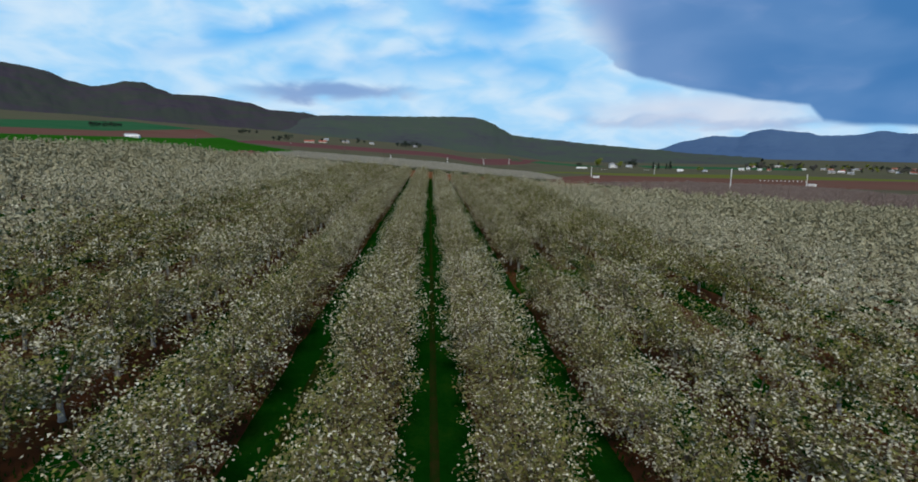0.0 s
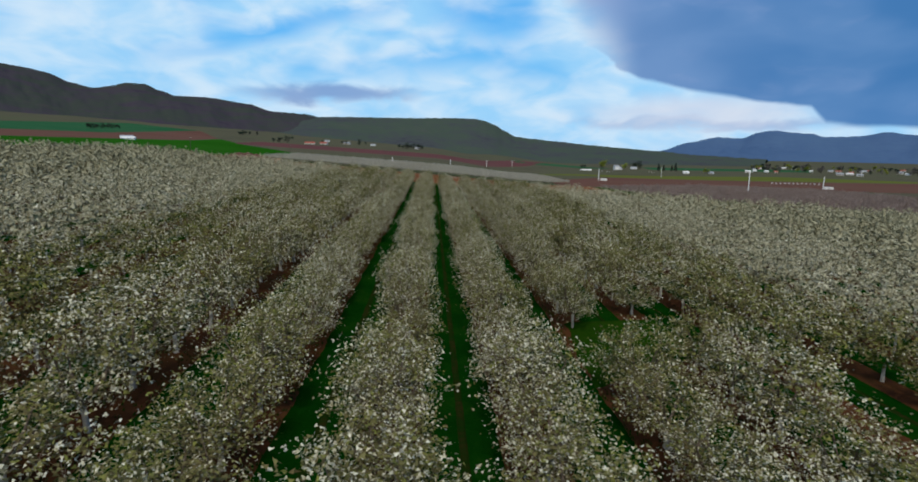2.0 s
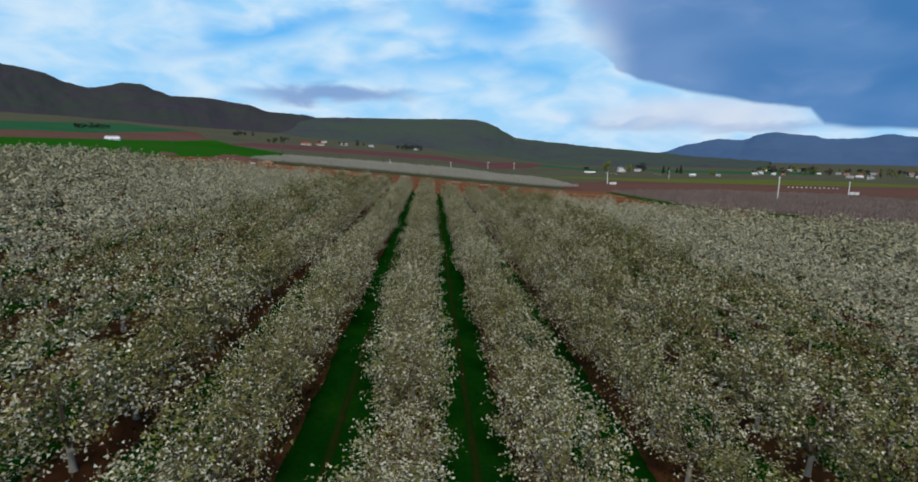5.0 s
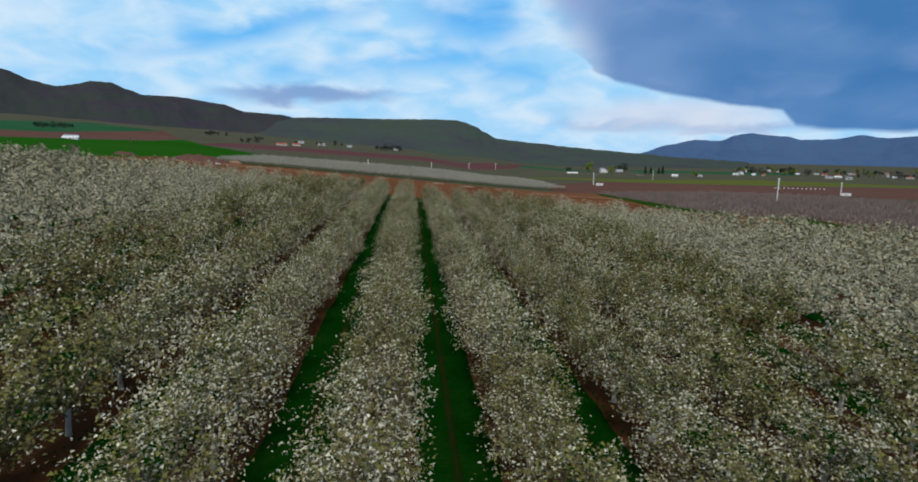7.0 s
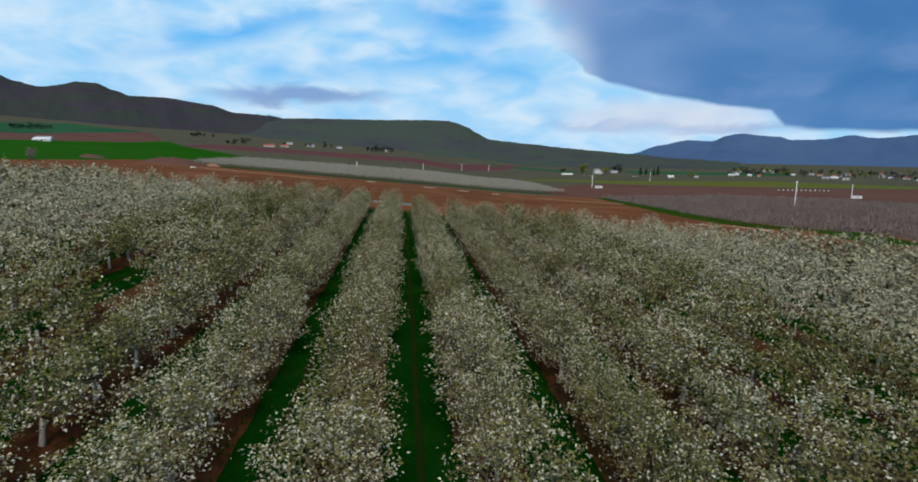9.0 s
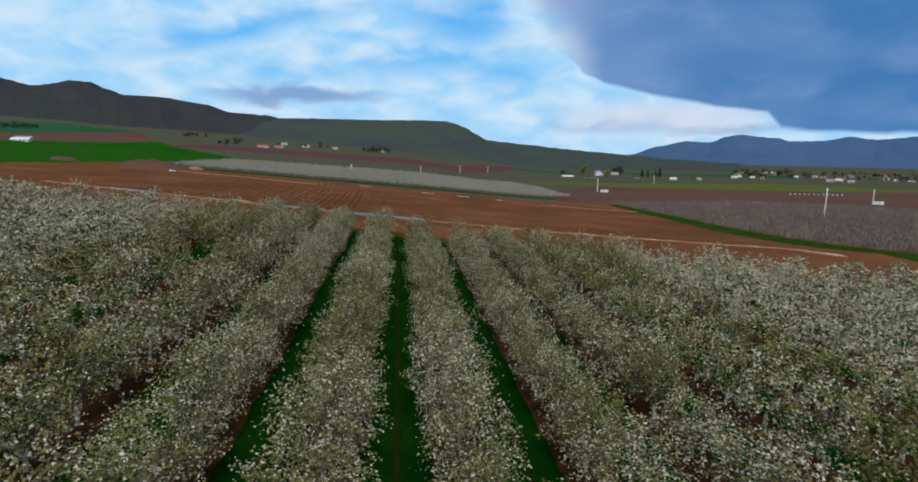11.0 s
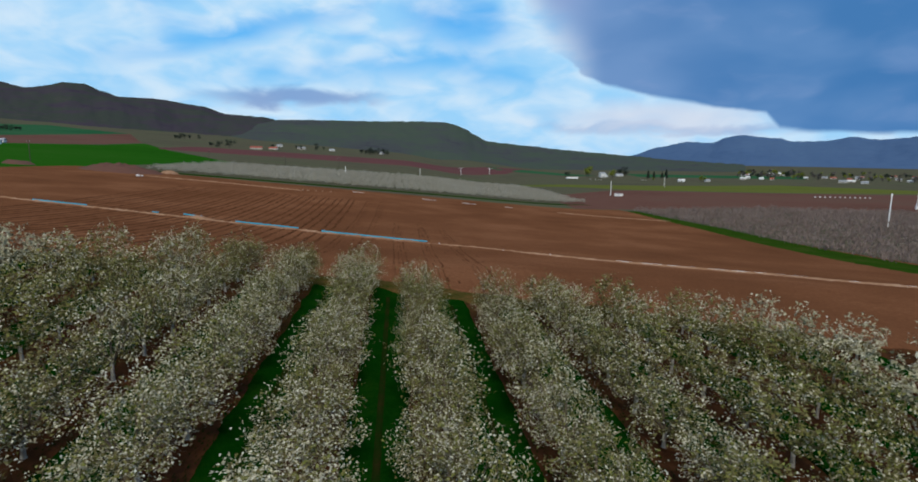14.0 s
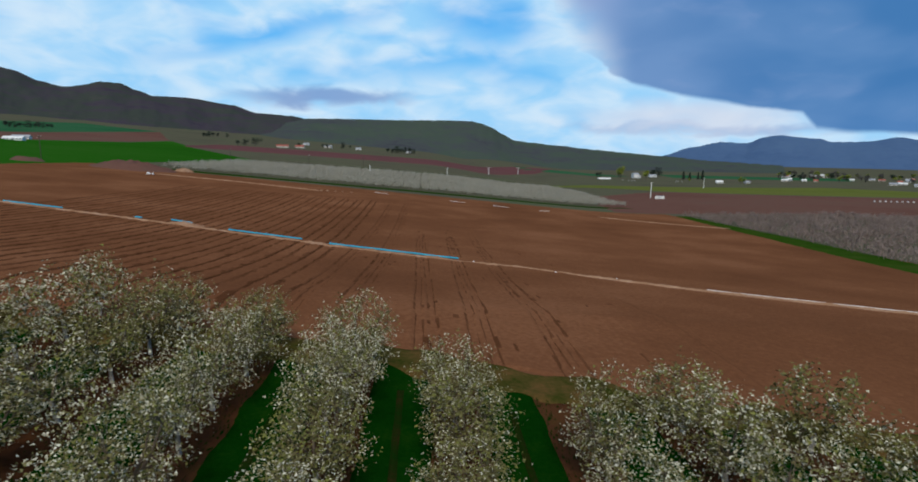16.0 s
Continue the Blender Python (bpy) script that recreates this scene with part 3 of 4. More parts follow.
def flakes(rng, centres, size, lean=0.6):
    """One small pointed petal or leaf at each centre, turned at random, as arrays of corners and faces."""
    n = len(centres)
    d = rng.normal(size=(n, 3))
    d /= np.linalg.norm(d, axis=1)[:, None]
    nrm = rng.normal(size=(n, 3))
    nrm[:, 2] = np.abs(nrm[:, 2]) + lean
    u = np.cross(d, nrm)
    u /= np.linalg.norm(u, axis=1)[:, None] + 1e-9
    v = np.cross(nrm, u)
    v /= np.linalg.norm(v, axis=1)[:, None] + 1e-9
    s = size * rng.uniform(0.6, 1.35, (n, 1))
    fold = nrm / np.linalg.norm(nrm, axis=1)[:, None] * s * 0.18
    q = np.stack([centres - v * s * 0.55 - u * s * 0.4, centres - v * s * 0.3 + u * s * 0.5 + fold, centres + v * s * 0.75], 1)
    return q.reshape(-1, 3), np.arange(n * 3).reshape(-1, 3)


def crown_points(rng, n, wide=2.55, low=0.8, top=4.7):
    """Twig tips filling a rounded crown, widest below its middle: most lie near its skin, in uneven lobes."""
    tips = []
    lobes = [(rng.uniform(0, TAU), rng.uniform(-0.4, 0.9), rng.uniform(0.6, 1.0)) for _ in range(9)]
    mid = low + (top - low) * 0.38
    while len(tips) < n:
        t, h = rng.uniform(0, TAU), rng.uniform(-0.95, 1.0)
        near = max(math.cos(t - a) * s - abs(h - e) * 0.8 for a, e, s in lobes)
        swell = 0.90 + 0.14 * near
        k = rng.uniform(0.04, 1) ** 0.36 * swell
        r = wide * k * (1 - abs(h) ** 2.3) ** 0.5
        tips.append((r * math.cos(t), r * math.sin(t), mid + h * k * ((top - mid) if h > 0 else (mid - low))))
    return np.array(tips)


def tree_meshes(seed, tips, petals, leaves, size, lean=0.6, wide=2.4):
    rng = np.random.default_rng(seed)
    pts = crown_points(rng, tips, wide, 0.65, 5.15)
    tv, tf, bv, bf = [], [], [], []
    fork = Vector((rng.uniform(-0.08, 0.08), rng.uniform(-0.08, 0.08), rng.uniform(0.95, 1.15)))
    tube([Vector((0, 0, -0.1)), Vector((0, 0, 0.08)), fork * 0.5, fork], [0.16, 0.115, 0.095, 0.10], 8, tv, tf)
    limbs = []
    for k in range(5):
        a = TAU * k / 5 + rng.uniform(-0.3, 0.3)
        tip = Vector((math.cos(a) * rng.uniform(0.9, 1.4), math.sin(a) * rng.uniform(0.9, 1.4), rng.uniform(2.5, 3.3)))
        mid = fork.lerp(tip, 0.5) + Vector((math.cos(a), math.sin(a), 0)) * 0.18
        tube([fork - Vector((0, 0, 0.08)), mid, tip], [0.075, 0.05, 0.022], 5, bv, bf)
        limbs += [fork.lerp(mid, 0.6), mid, mid.lerp(tip, 0.5), tip]
    along = []
    for p in pts:
        p = Vector(p)
        src = min(limbs, key=lambda q: (q - p).length + max(0, q.z - p.z) * 2)
        if rng.random() < 0.3:
            tube([src, p], [0.016, 0.005], 3, bv, bf)
        along.append((src, p))

    def scatter(n, inward, power):
        idx = rng.integers(0, len(along), n)
        t = 1.06 - inward * rng.uniform(0, 1, n) ** power
        a = np.array([along[i][0] for i in idx])
        b = np.array([along[i][1] for i in idx])
        return a + (b - a) * t[:, None] + rng.normal(scale=0.16, size=(n, 3))
    return (tv, tf), (bv, bf), flakes(rng, scatter(petals, 0.42, 1.8), size, lean), flakes(rng, scatter(leaves, 0.72, 1.1), size * 1.35, lean * 0.9)


def variants(count, size, seed):
    """Seven whole trees as four meshes each, from nearly white to leafy green."""
    out = []
    for k, white_share in enumerate((0.60, 0.45, 0.52, 0.22, 0.57, 0.48, 0.32)):
        (tv, tf), (bv, bf), (pv, pf), (lv, lf) = tree_meshes(seed + k, 240, int(count * white_share), int(count * (1 - white_share)), size)
        out.append((smooth_shade(mesh_of("trunk", tv, tf, M["bark"])), mesh_of("branchwork", bv, bf, M["twig"]),
                    mesh_of("blossom", pv.tolist(), pf.tolist(), M["blossom"]), mesh_of("foliage", lv.tolist(), lf.tolist(), M["leaf"])))
    return out


VARIANTS = variants(4900, 0.080, 40) + variants(3200, 0.098, 50)

rng = np.random.default_rng(5)
MISSING = [(9, 44, 53), (21, 36.5, 42.5), (15, 49.5, 57.5), (-9, 57.2, 59), (-3, 120.4, 124.8), (-21, 131, 139), (-21, 170, 178), (3, 158.5, 162.5)]
LAST_TREE = {-21: 213.0, -15: 210.95, -9: 208.95, -3: 206.6, 3: 201.05, 9: 196.0, 15: 201.05, 21: 199.6}     # where a row ends
SPACING = 4.04


def planted(x):
    """Where the trees of one row stand, counted back from its end, with gaps where trees were lost."""
    out = []
    y = LAST_TREE.get(x, orchard_end(x) - 2.5 - rng.uniform(0, 2.5))
    while y > 4:
        lost = any(abs(x - mx) < 1 and a < y < b for mx, a, b in MISSING) or (abs(x) > 16 and rng.random() < 0.012)
        if not lost:
            out.append((x + rng.normal(scale=0.16), y + rng.normal(scale=0.18)))
        y -= SPACING
    return out


LABELS = ("fruit tree in white blossom on a pale trunk", "fruit tree with blossom and young olive leaves on a pale trunk")
masters = {}
close, middle, far, sparse = [], [], [], []
for x in ROWS:
    for px, py in planted(x):
        if abs(x) < 16 and py > 12:
            k = int(rng.integers(0, 7)) + (0 if abs(x) < 10 else 7)
            m = pose(px, py, land(px, py) + 0.05, rng.normal(scale=2), rng.normal(scale=2), rng.uniform(0, 360)) @ Matrix.Diagonal((s := rng.uniform(0.90, 1.12) * (1.07 - 0.07 * step(py, 25, 60)), s, rng.uniform(0.84, 1.10), 1))
            if k not in masters:
                root = new("fruit_tree")
                root.empty_display_size = 0.3
                tagged(root, LABELS[1 if k % 7 in (3, 6) else 0], "tree", "orchard trees")
                for name, me in zip(("trunk", "branchwork", "blossom", "foliage"), VARIANTS[k]):
                    obj(name, me, root)
                root.matrix_basis = m
                masters[k] = root
            else:
                copy_thing(masters[k], m)
                continue
        elif py < 0.85 * abs(x) - 8:
            sparse.append((px, py))
        elif abs(x) < 28:
            close.append((px, py))
        elif abs(x) < 52:
            middle.append((px, py))
        else:
            far.append((px, py))


def join_trees(name, places, protos, mats, label, category, lift=0.0, spread_h=(0.80, 1.12)):
    """Many trees in one mesh: turned and scaled copies of a few prototypes, each a list of (corners, quads, material slot)."""
    vs, fs, ms, base = [], [], [], 0
    for x, y in places:
        proto = protos[int(rng.integers(0, len(protos)))]
        a, s, hz = rng.uniform(0, TAU), rng.uniform(0.82, 1.1), rng.uniform(*spread_h)
        c, d = math.cos(a) * s, math.sin(a) * s
        z0 = land(x, y) + lift
        for v, f, slot in proto:
            q = np.stack([v[:, 0] * c - v[:, 1] * d + x, v[:, 0] * d + v[:, 1] * c + y, v[:, 2] * hz + z0], 1)
            vs.append(q)
            fs.append(f + base)
            ms.append(np.full(len(f), slot))
            base += len(v)
    v, f, m = np.concatenate(vs), np.concatenate(fs), np.concatenate(ms)
    me = bpy.data.meshes.new(name)
    me.vertices.add(len(v))
    me.vertices.foreach_set("co", v.astype(np.float32).ravel())
    me.loops.add(len(f) * 3)
    me.loops.foreach_set("vertex_index", f.astype(np.int32).ravel())
    me.polygons.add(len(f))
    me.polygons.foreach_set("loop_start", np.arange(0, len(f) * 3, 3, dtype=np.int32))
    for mat in mats:
        me.materials.append(mat)
    me.polygons.foreach_set("material_index", m.astype(np.int32))
    me.update(calc_edges=True)
    me.validate()
    return obj(name, me, None, label, category, kind="stuff")


def triangles(v, f):
    return np.array(v), np.array([t for q in f for t in ((q[0], q[i], q[i + 1]) for i in range(1, len(q) - 1))])


def proto_tree(seed, tips, petals, leaves, size):
    (tv, tf), (bv, bf), (pv, pf), (lv, lf) = tree_meshes(seed, tips, petals, leaves, size, 0.7, 2.45)
    t = triangles(tv, tf)
    return [(*t, 0), (pv, pf, 1), (lv, lf, 2)]


TREE_MATS = (M["bark"], M["blossom"], M["leaf"])
close_protos = [proto_tree(60 + k, 150, (1150, 620, 900, 340)[k % 4], (850, 1380, 1100, 1660)[k % 4], 0.122) for k in range(8)]
mid_protos = [proto_tree(100 + k, 110, (500, 270, 400, 150)[k % 4], (350, 580, 450, 700)[k % 4], 0.178) for k in range(8)]
sparse_protos = [proto_tree(300 + k, 50, 70, 90, 0.42) for k in range(4)]
far_protos = [proto_tree(200 + k, 80, (170, 110, 140, 70)[k % 4], (140, 200, 170, 240)[k % 4], 0.33) for k in range(8)]
join_trees("orchard_trees", close, close_protos, TREE_MATS, "rows of blossoming fruit trees beside grass lanes", "orchard")
join_trees("orchard_trees", middle, mid_protos, (M["bark"], M["blossom"], M["cluster"]), "rows of blossoming fruit trees on pale trunks", "orchard")
join_trees("orchard_trees", sparse, sparse_protos, (M["bark"], M["cluster"], M["cluster"]), "thinner corner rows of blossoming fruit trees", "orchard")
join_trees("orchard_trees", far, far_protos, (M["bark"], M["cluster"], M["cluster"]), "distant rows of blossoming fruit trees", "orchard")

# second orchard past the tilled field, bare bushes beside it
crng = np.random.default_rng(77)


def sprays(rng, pts, length, width, splay=0.35):
    """Thin upright shoots, one tapering sliver each, leaning out from the middle."""
    n = len(pts)
    up = rng.normal(scale=splay, size=(n, 3))
    up[:, :2] += pts[:, :2] * 0.12
    up[:, 2] = 1.0
    up /= np.linalg.norm(up, axis=1)[:, None]
    a = rng.uniform(0, TAU, n)
    side = np.stack([np.cos(a), np.sin(a), np.zeros(n)], 1) * width * rng.uniform(0.5, 1.2, (n, 1))
    tall = up * length * rng.uniform(0.6, 1.2, (n, 1))
    return np.stack([pts - side, pts + side, pts + tall], 1).reshape(-1, 3), np.arange(n * 3).reshape(-1, 3)


def spray_proto(n, wide, low, top, length, width):
    return [(*sprays(crng, crown_points(crng, n, wide, low, top), length, width), 0)]


block = []
for j in range(52):
    y = 488 + 6 * j
    for i in range(52):
        x = -142 + 5.3 * i
        if x < 118 + 0.1 * (y - 488) and y < 625 + 0.5 * (x + 142):
            block.append((x + crng.normal(scale=0.4), y + crng.normal(scale=0.5)))
join_trees("far_orchard", block, [spray_proto(75, 2.9, 1.2, 3.7, 1.2, 0.17) for _ in range(6)], (M["far_canopy"],), "grey budding orchard block beyond the tilled field", "orchard")
bushes = []
for j in range(76):
    y = 192 + 3.3 * j
    for i in range(40):
        x = 124 + 4.2 * i + 0.06 * (y - 290)
        if y < 440 - 0.1 * i:
            bushes.append((x + crng.normal(scale=1.1), y + crng.normal(scale=0.9)))
join_trees("bare_bushes", bushes, [spray_proto(46, 2.6, 0.1, 2.1, 1.0, 0.13) for _ in range(6)], (M["bare_bush"],), "rows of leafless brown bushes", "bushes", spread_h=(0.65, 1.35))


# blades of grass standing along the lanes nearest the flight line
trng = np.random.default_rng(21)
pts = []
for c in range(-18, 19, 6):
    n = 9000
    y = trng.uniform(8, orchard_end(c), n)
    x = c + np.where(trng.random(n) < 0.6, trng.choice([-1, 1], n) * trng.normal(2.0, 0.35, n), trng.uniform(-2, 2, n))
    pts.append(np.stack([x, y, [land(a, b) + 0.12 for a, b in zip(x, y)]], 1))
v, f = sprays(trng, np.concatenate(pts), 0.26, 0.05, 0.5)
obj("grass_blades", mesh_of("grass_blades", v.tolist(), f.tolist(), M["grass"]), None, "grass blades along the orchard lanes, darkened as in tree shade", "grass", kind="stuff")

# ---- pipes, spoil and litter in the field ----


def part(name, verts, faces, mat, parent, label="", smooth=False):
    me = mesh_of(name, [tuple(v) for v in verts], faces, mat)
    return obj(name, smooth_shade(me) if smooth else me, parent, label)


def box(x0, y0, z0, x1, y1, z1, bevel=0.0):
    """Corners and faces of a box, its edges cut when bevel is given."""
    bm = bmesh.new()
    bmesh.ops.create_cube(bm, size=1.0)
    bmesh.ops.scale(bm, vec=(x1 - x0, y1 - y0, z1 - z0), verts=bm.verts)
    bmesh.ops.translate(bm, vec=((x0 + x1) / 2, (y0 + y1) / 2, (z0 + z1) / 2), verts=bm.verts)
    if bevel:
        bmesh.ops.bevel(bm, geom=bm.edges[:], offset=bevel, segments=1, affect="EDGES")
    bm.verts.index_update()
    out = [tuple(v.co) for v in bm.verts], [[v.index for v in f.verts] for f in bm.faces]
    bm.free()
    return out


def root_at(name, x, y, turn=0.0, label="", category="", group="", lift=0.0):
    ob = new(name)
    ob.empty_display_size = 0.5
    ob.matrix_basis = pose(x, y, land(x, y) + lift, 0, 0, turn)
    return tagged(ob, label, category, group)


def trace(points, gap=1.2):
    """Evenly spaced places along a bent line on the land."""
    out = []
    for (x0, y0), (x1, y1) in zip(points, points[1:]):
        n = max(1, int(math.hypot(x1 - x0, y1 - y0) / gap))
        out += [(x0 + (x1 - x0) * k / n, y0 + (y1 - y0) * k / n) for k in range(n)]
    return out + [points[-1]]


def berm(points, wide, high, mat, label, seed):
    """A low ragged ridge of thrown-up soil along a line."""
    line = trace(points, 0.9)
    verts, faces, n = [], [], 7
    for k, (x, y) in enumerate(line):
        ax, ay = line[max(k - 1, 0)]
        bx, by = line[min(k + 1, len(line) - 1)]
        d = math.hypot(bx - ax, by - ay)
        ux, uy = -(by - ay) / d, (bx - ax) / d
        taper = min(1, k / 5, (len(line) - 1 - k) / 5)
        w = wide * (0.8 + 0.7 * noise.noise(Vector((x * 0.2, y * 0.2, seed))))
        for i in range(n):
            t = i / (n - 1) * 2 - 1
            px, py = x + ux * w * t, y + uy * w * t
            z = high * (1 - t * t) * (0.7 + 0.9 * noise.noise(Vector((px * 0.7, py * 0.7, seed + 2)))) * taper
            verts.append((px, py, land(px, py) + 0.1 + (0.14 + z if 0 < i < n - 1 else -0.1)))
    for k in range(len(line) - 1):
        for i in range(n - 1):
            a = k * n + i
            faces.append((a, a + n, a + n + 1, a + 1))
    return obj("soil_berm", smooth_shade(mesh_of("soil_berm", verts, faces, mat)), None, label, "soil berm")


TRENCH = [(-118, 311), (-91, 299.5), (-61.5, 289.5), (-46, 284), (-36, 279.5), (-21, 274), (-15.5, 270.8), (7, 264), (18.2, 261.2), (31.3, 253.6), (42, 247.8), (65, 237.5), (90, 215)]
berm(TRENCH[:8], 0.6, 0.3, M["dust"], "pale ridge of dusty soil along a pipe trench", 1.0)
berm(TRENCH[7:], 0.6, 0.2, M["dust"], "low pale ridge of soil along a buried pipe", 5.0)
berm([(-50, 288.6), (-46, 285.5), (-42, 284.2)], 1.6, 0.9, M["dust"], "heap of pale dug-out soil beside the trench", 9.0)
berm([(-126, 442), (-88, 439), (-47, 428)], 0.7, 0.25, M["dust"], "pale line of thrown-up soil at the field's far side", 12.0)
berm([(79, 413), (100, 399), (122, 381)], 0.8, 0.2, M["dust"], "pale track of dusty soil near bare bushes", 15.0)


def pipe_piece(x0, y0, x1, y1, r, mat, label, group, lift=0.52):
    """One length of pipe with a thicker socket at its end, lying on the ridge."""
    root = root_at("irrigation_pipe", x0, y0, 0, label, "pipe", group)
    d = Vector((x1 - x0, y1 - y0, land(x1, y1) - land(x0, y0)))
    a = Vector((0, 0, lift))
    v, f = [], []
    tube([a, a + d * 0.5 - Vector((0, 0, 0.02)), a + d], [r, r, r], 10, v, f)
    part("barrel", v, f, mat, root, smooth=True)
    v, f = [], []
    u = d.normalized()
    tube([a - u * 0.02, a + u * 0.02, a + u * 0.30, a + u * 0.34], [r, r * 1.28, r * 1.28, r], 10, v, f)
    part("socket", v, f, mat, root)
    for t in (0.2, 0.8):
        p = a + d * t
        bx = box(p.x - 0.12, p.y - 0.2, p.z - lift - 0.05, p.x + 0.12, p.y + 0.2, p.z - r + 0.02, 0.02)
        part("timber_block", *bx, M["wood_pole"], root)
    return root


def pipe_line(points, r, mat, label, group, length=6.0, lift=0.45):
    line = trace(points, length)
    for (x0, y0), (x1, y1) in zip(line, line[1:]):
        pipe_piece(x0, y0, x1, y1, r, mat, label, group, lift)


for seg in ([(-91, 300.2), (-76, 295.9)], [(-58.2, 290.3), (-56.7, 289.9)], [(-51, 290.3), (-46, 288)], [(-36.3, 281.2), (-21.3, 275.8)], [(-15.7, 272.1), (7, 265.2)]):
    pipe_line(seg, 0.14, M["blue_pipe"], "bright cyan plastic pipe lying along a trench", "cyan pipes")
pipe_line([(42.1, 249.2), (65, 239), (90, 216)], 0.055, M["white_pipe"], "dusty white pipe lying on tilled soil", "white pipes", lift=0.27)
for x0, y0, x1, y1 in ((-23, 443.5, -17, 442.5), (13, 431.5, 20, 430), (33, 426, 40, 424), (54, 420.5, 58, 419.5)):
    pipe_piece(x0, y0, x1, y1, 0.09, M["white_pipe"], "short dusty white pipe dropped on bare soil", "white pipes")

prng = random.Random(9)


def lump(name, x, y, size, mat, label, category, group="", high=0.6):
    bm = bmesh.new()
    bmesh.ops.create_icosphere(bm, subdivisions=2, radius=1.0)
    s = prng.uniform(0, 50)
    for v in bm.verts:
        k = 1 + 0.35 * noise.noise(v.co * 1.4 + Vector((s, 0, 0)))
        v.co = Vector((v.co.x * size * k, v.co.y * size * 0.7 * k, v.co.z * size * high * k))
    me = bpy.data.meshes.new(name)
    bm.to_mesh(me)
    bm.free()
    me.materials.append(mat)
    ob = obj(name, me, None, label, category, group)
    ob.matrix_basis = pose(x, y, land(x, y) + 0.25 + size * high * 0.35, 0, 0, prng.uniform(0, 360))
    return ob


for x, y in ((-49, 429), (-46, 427.5), (-43.5, 429), (-40, 430), (-37, 431.5), (-33, 433), (-54, 430)):
    lump("sand_bag", x, y, prng.uniform(0.4, 0.7), M["dust"], "pale filled sack dumped at the field edge", "sack", "dumped sacks")
for x, y, s in ((22, 258, 0.14), (31, 255.5, 0.14), (9.5, 264, 0.18), (-126, 436, 1.0), (-124.6, 437, 0.7)):
    lump("field_stone", x, y, s, M["white_paint"], "small pale stone on tilled soil", "stone", "field stones")


def heap(x, y, rx, ry, high, mat, label):
    """A rough mound of dumped soil."""
    n, m = 36, 10
    verts, faces = [(x, y, land(x, y) + high)], []
    for j in range(1, m + 1):
        r = j / m
        for i in range(n):
            a = TAU * i / n
            k = 1 + 0.25 * noise.noise(Vector((math.cos(a) * 1.5, math.sin(a) * 1.5, 3)))
            px, py = x + math.cos(a) * rx * r * k, y + math.sin(a) * ry * r * k
            z = high * (1 - r * r) * (0.9 + 0.5 * noise.noise(Vector((px * 0.25, py * 0.25, 8))))
            verts.append((px, py, land(px, py) + z + (0.1 if j < m else -0.3)))
    faces += [(0, 1 + i, 1 + (i + 1) % n) for i in range(n)]
    for j in range(m - 1):
        for i in range(n):
            a, b = 1 + j * n + i, 1 + j * n + (i + 1) % n
            faces.append((a, a + n, b + n, b))
    return obj("soil_mound", smooth_shade(mesh_of("soil_mound", verts, faces, mat)), None, label, "soil mound")


heap(-146, 462, 22, 12, 4.2, M["far_soil"], "long heap of reddish soil at the field corner")
heap(-127, 476, 5, 4, 1.7, M["dust"], "pale heap of soil beside the far orchard")
heap(-190, 452, 8, 6, 2.4, M["far_soil"], "small reddish soil heap by a power pole")

# ---- trees and bushes of the valley ----
TREE_KINDS = {}


def valley_tree(kind, x, y, high, mat, label, seed=0, wide=0.35, low=0.12, cone=False, group="valley trees"):
    """A small far tree: tapered trunk, two limbs and a crown of loose clumps."""
    key = (kind, seed)
    if key in TREE_KINDS:
        ob = copy_thing(TREE_KINDS[key], pose(x, y, land(x, y) - 0.1, 0, 0, prng.uniform(0, 360)))
        ob.scale = (high, high, high)
        return ob
    rng = np.random.default_rng(300 + seed)
    root = root_at("valley_tree", x, y, 0, label, "tree", group, -0.1)
    v, f = [], []
    tube([Vector((0, 0, 0)), Vector((0.01, 0, 0.25)), Vector((0, 0.01, 0.6))], [0.035, 0.025, 0.01], 6, v, f)
    part("trunk", v, f, M["wood_pole"], root)
    v, f = [], []
    for a in (0.5, 2.4, 4.4):
        tube([Vector((0, 0, 0.22)), Vector((math.cos(a) * wide * 0.6, math.sin(a) * wide * 0.6, 0.55))], [0.014, 0.005], 4, v, f)
    part("branchwork", v, f, M["wood_pole"], root)
    if cone:
        t = rng.uniform(0, 1, 520)
        r = wide * (1 - t) ** 0.8 * np.sqrt(rng.uniform(0.2, 1, 520)) + 0.01
        a = rng.uniform(0, TAU, 520)
        pts = np.stack([r * np.cos(a), r * np.sin(a), low + t * (1 - low)], 1)
    else:
        lobes = rng.normal(scale=(wide * 0.5, wide * 0.5, 0.15), size=(7, 3)) + (0, 0, 0.62)
        pts = lobes[rng.integers(0, 7, 520)] + rng.normal(scale=(wide * 0.3, wide * 0.3, 0.10), size=(520, 3))
        pts[:, 2] = np.clip(pts[:, 2], low, 1.0)
    fv, ff = flakes(rng, pts, 0.07)
    part("crown", fv.tolist(), ff.tolist(), mat, root)
    root.scale = (high, high, high)
    TREE_KINDS[key] = root
    return root


def round_dark(x, y, h, s=0):
    return valley_tree("round", x, y, h, M["dark_tree"], "dark evergreen tree with a rounded crown", s)


def cypress(x, y, h, s=10):
    return valley_tree("cone", x, y, h, M["dark_tree"], "dark conical cypress tree", s, 0.22, 0.05, True)


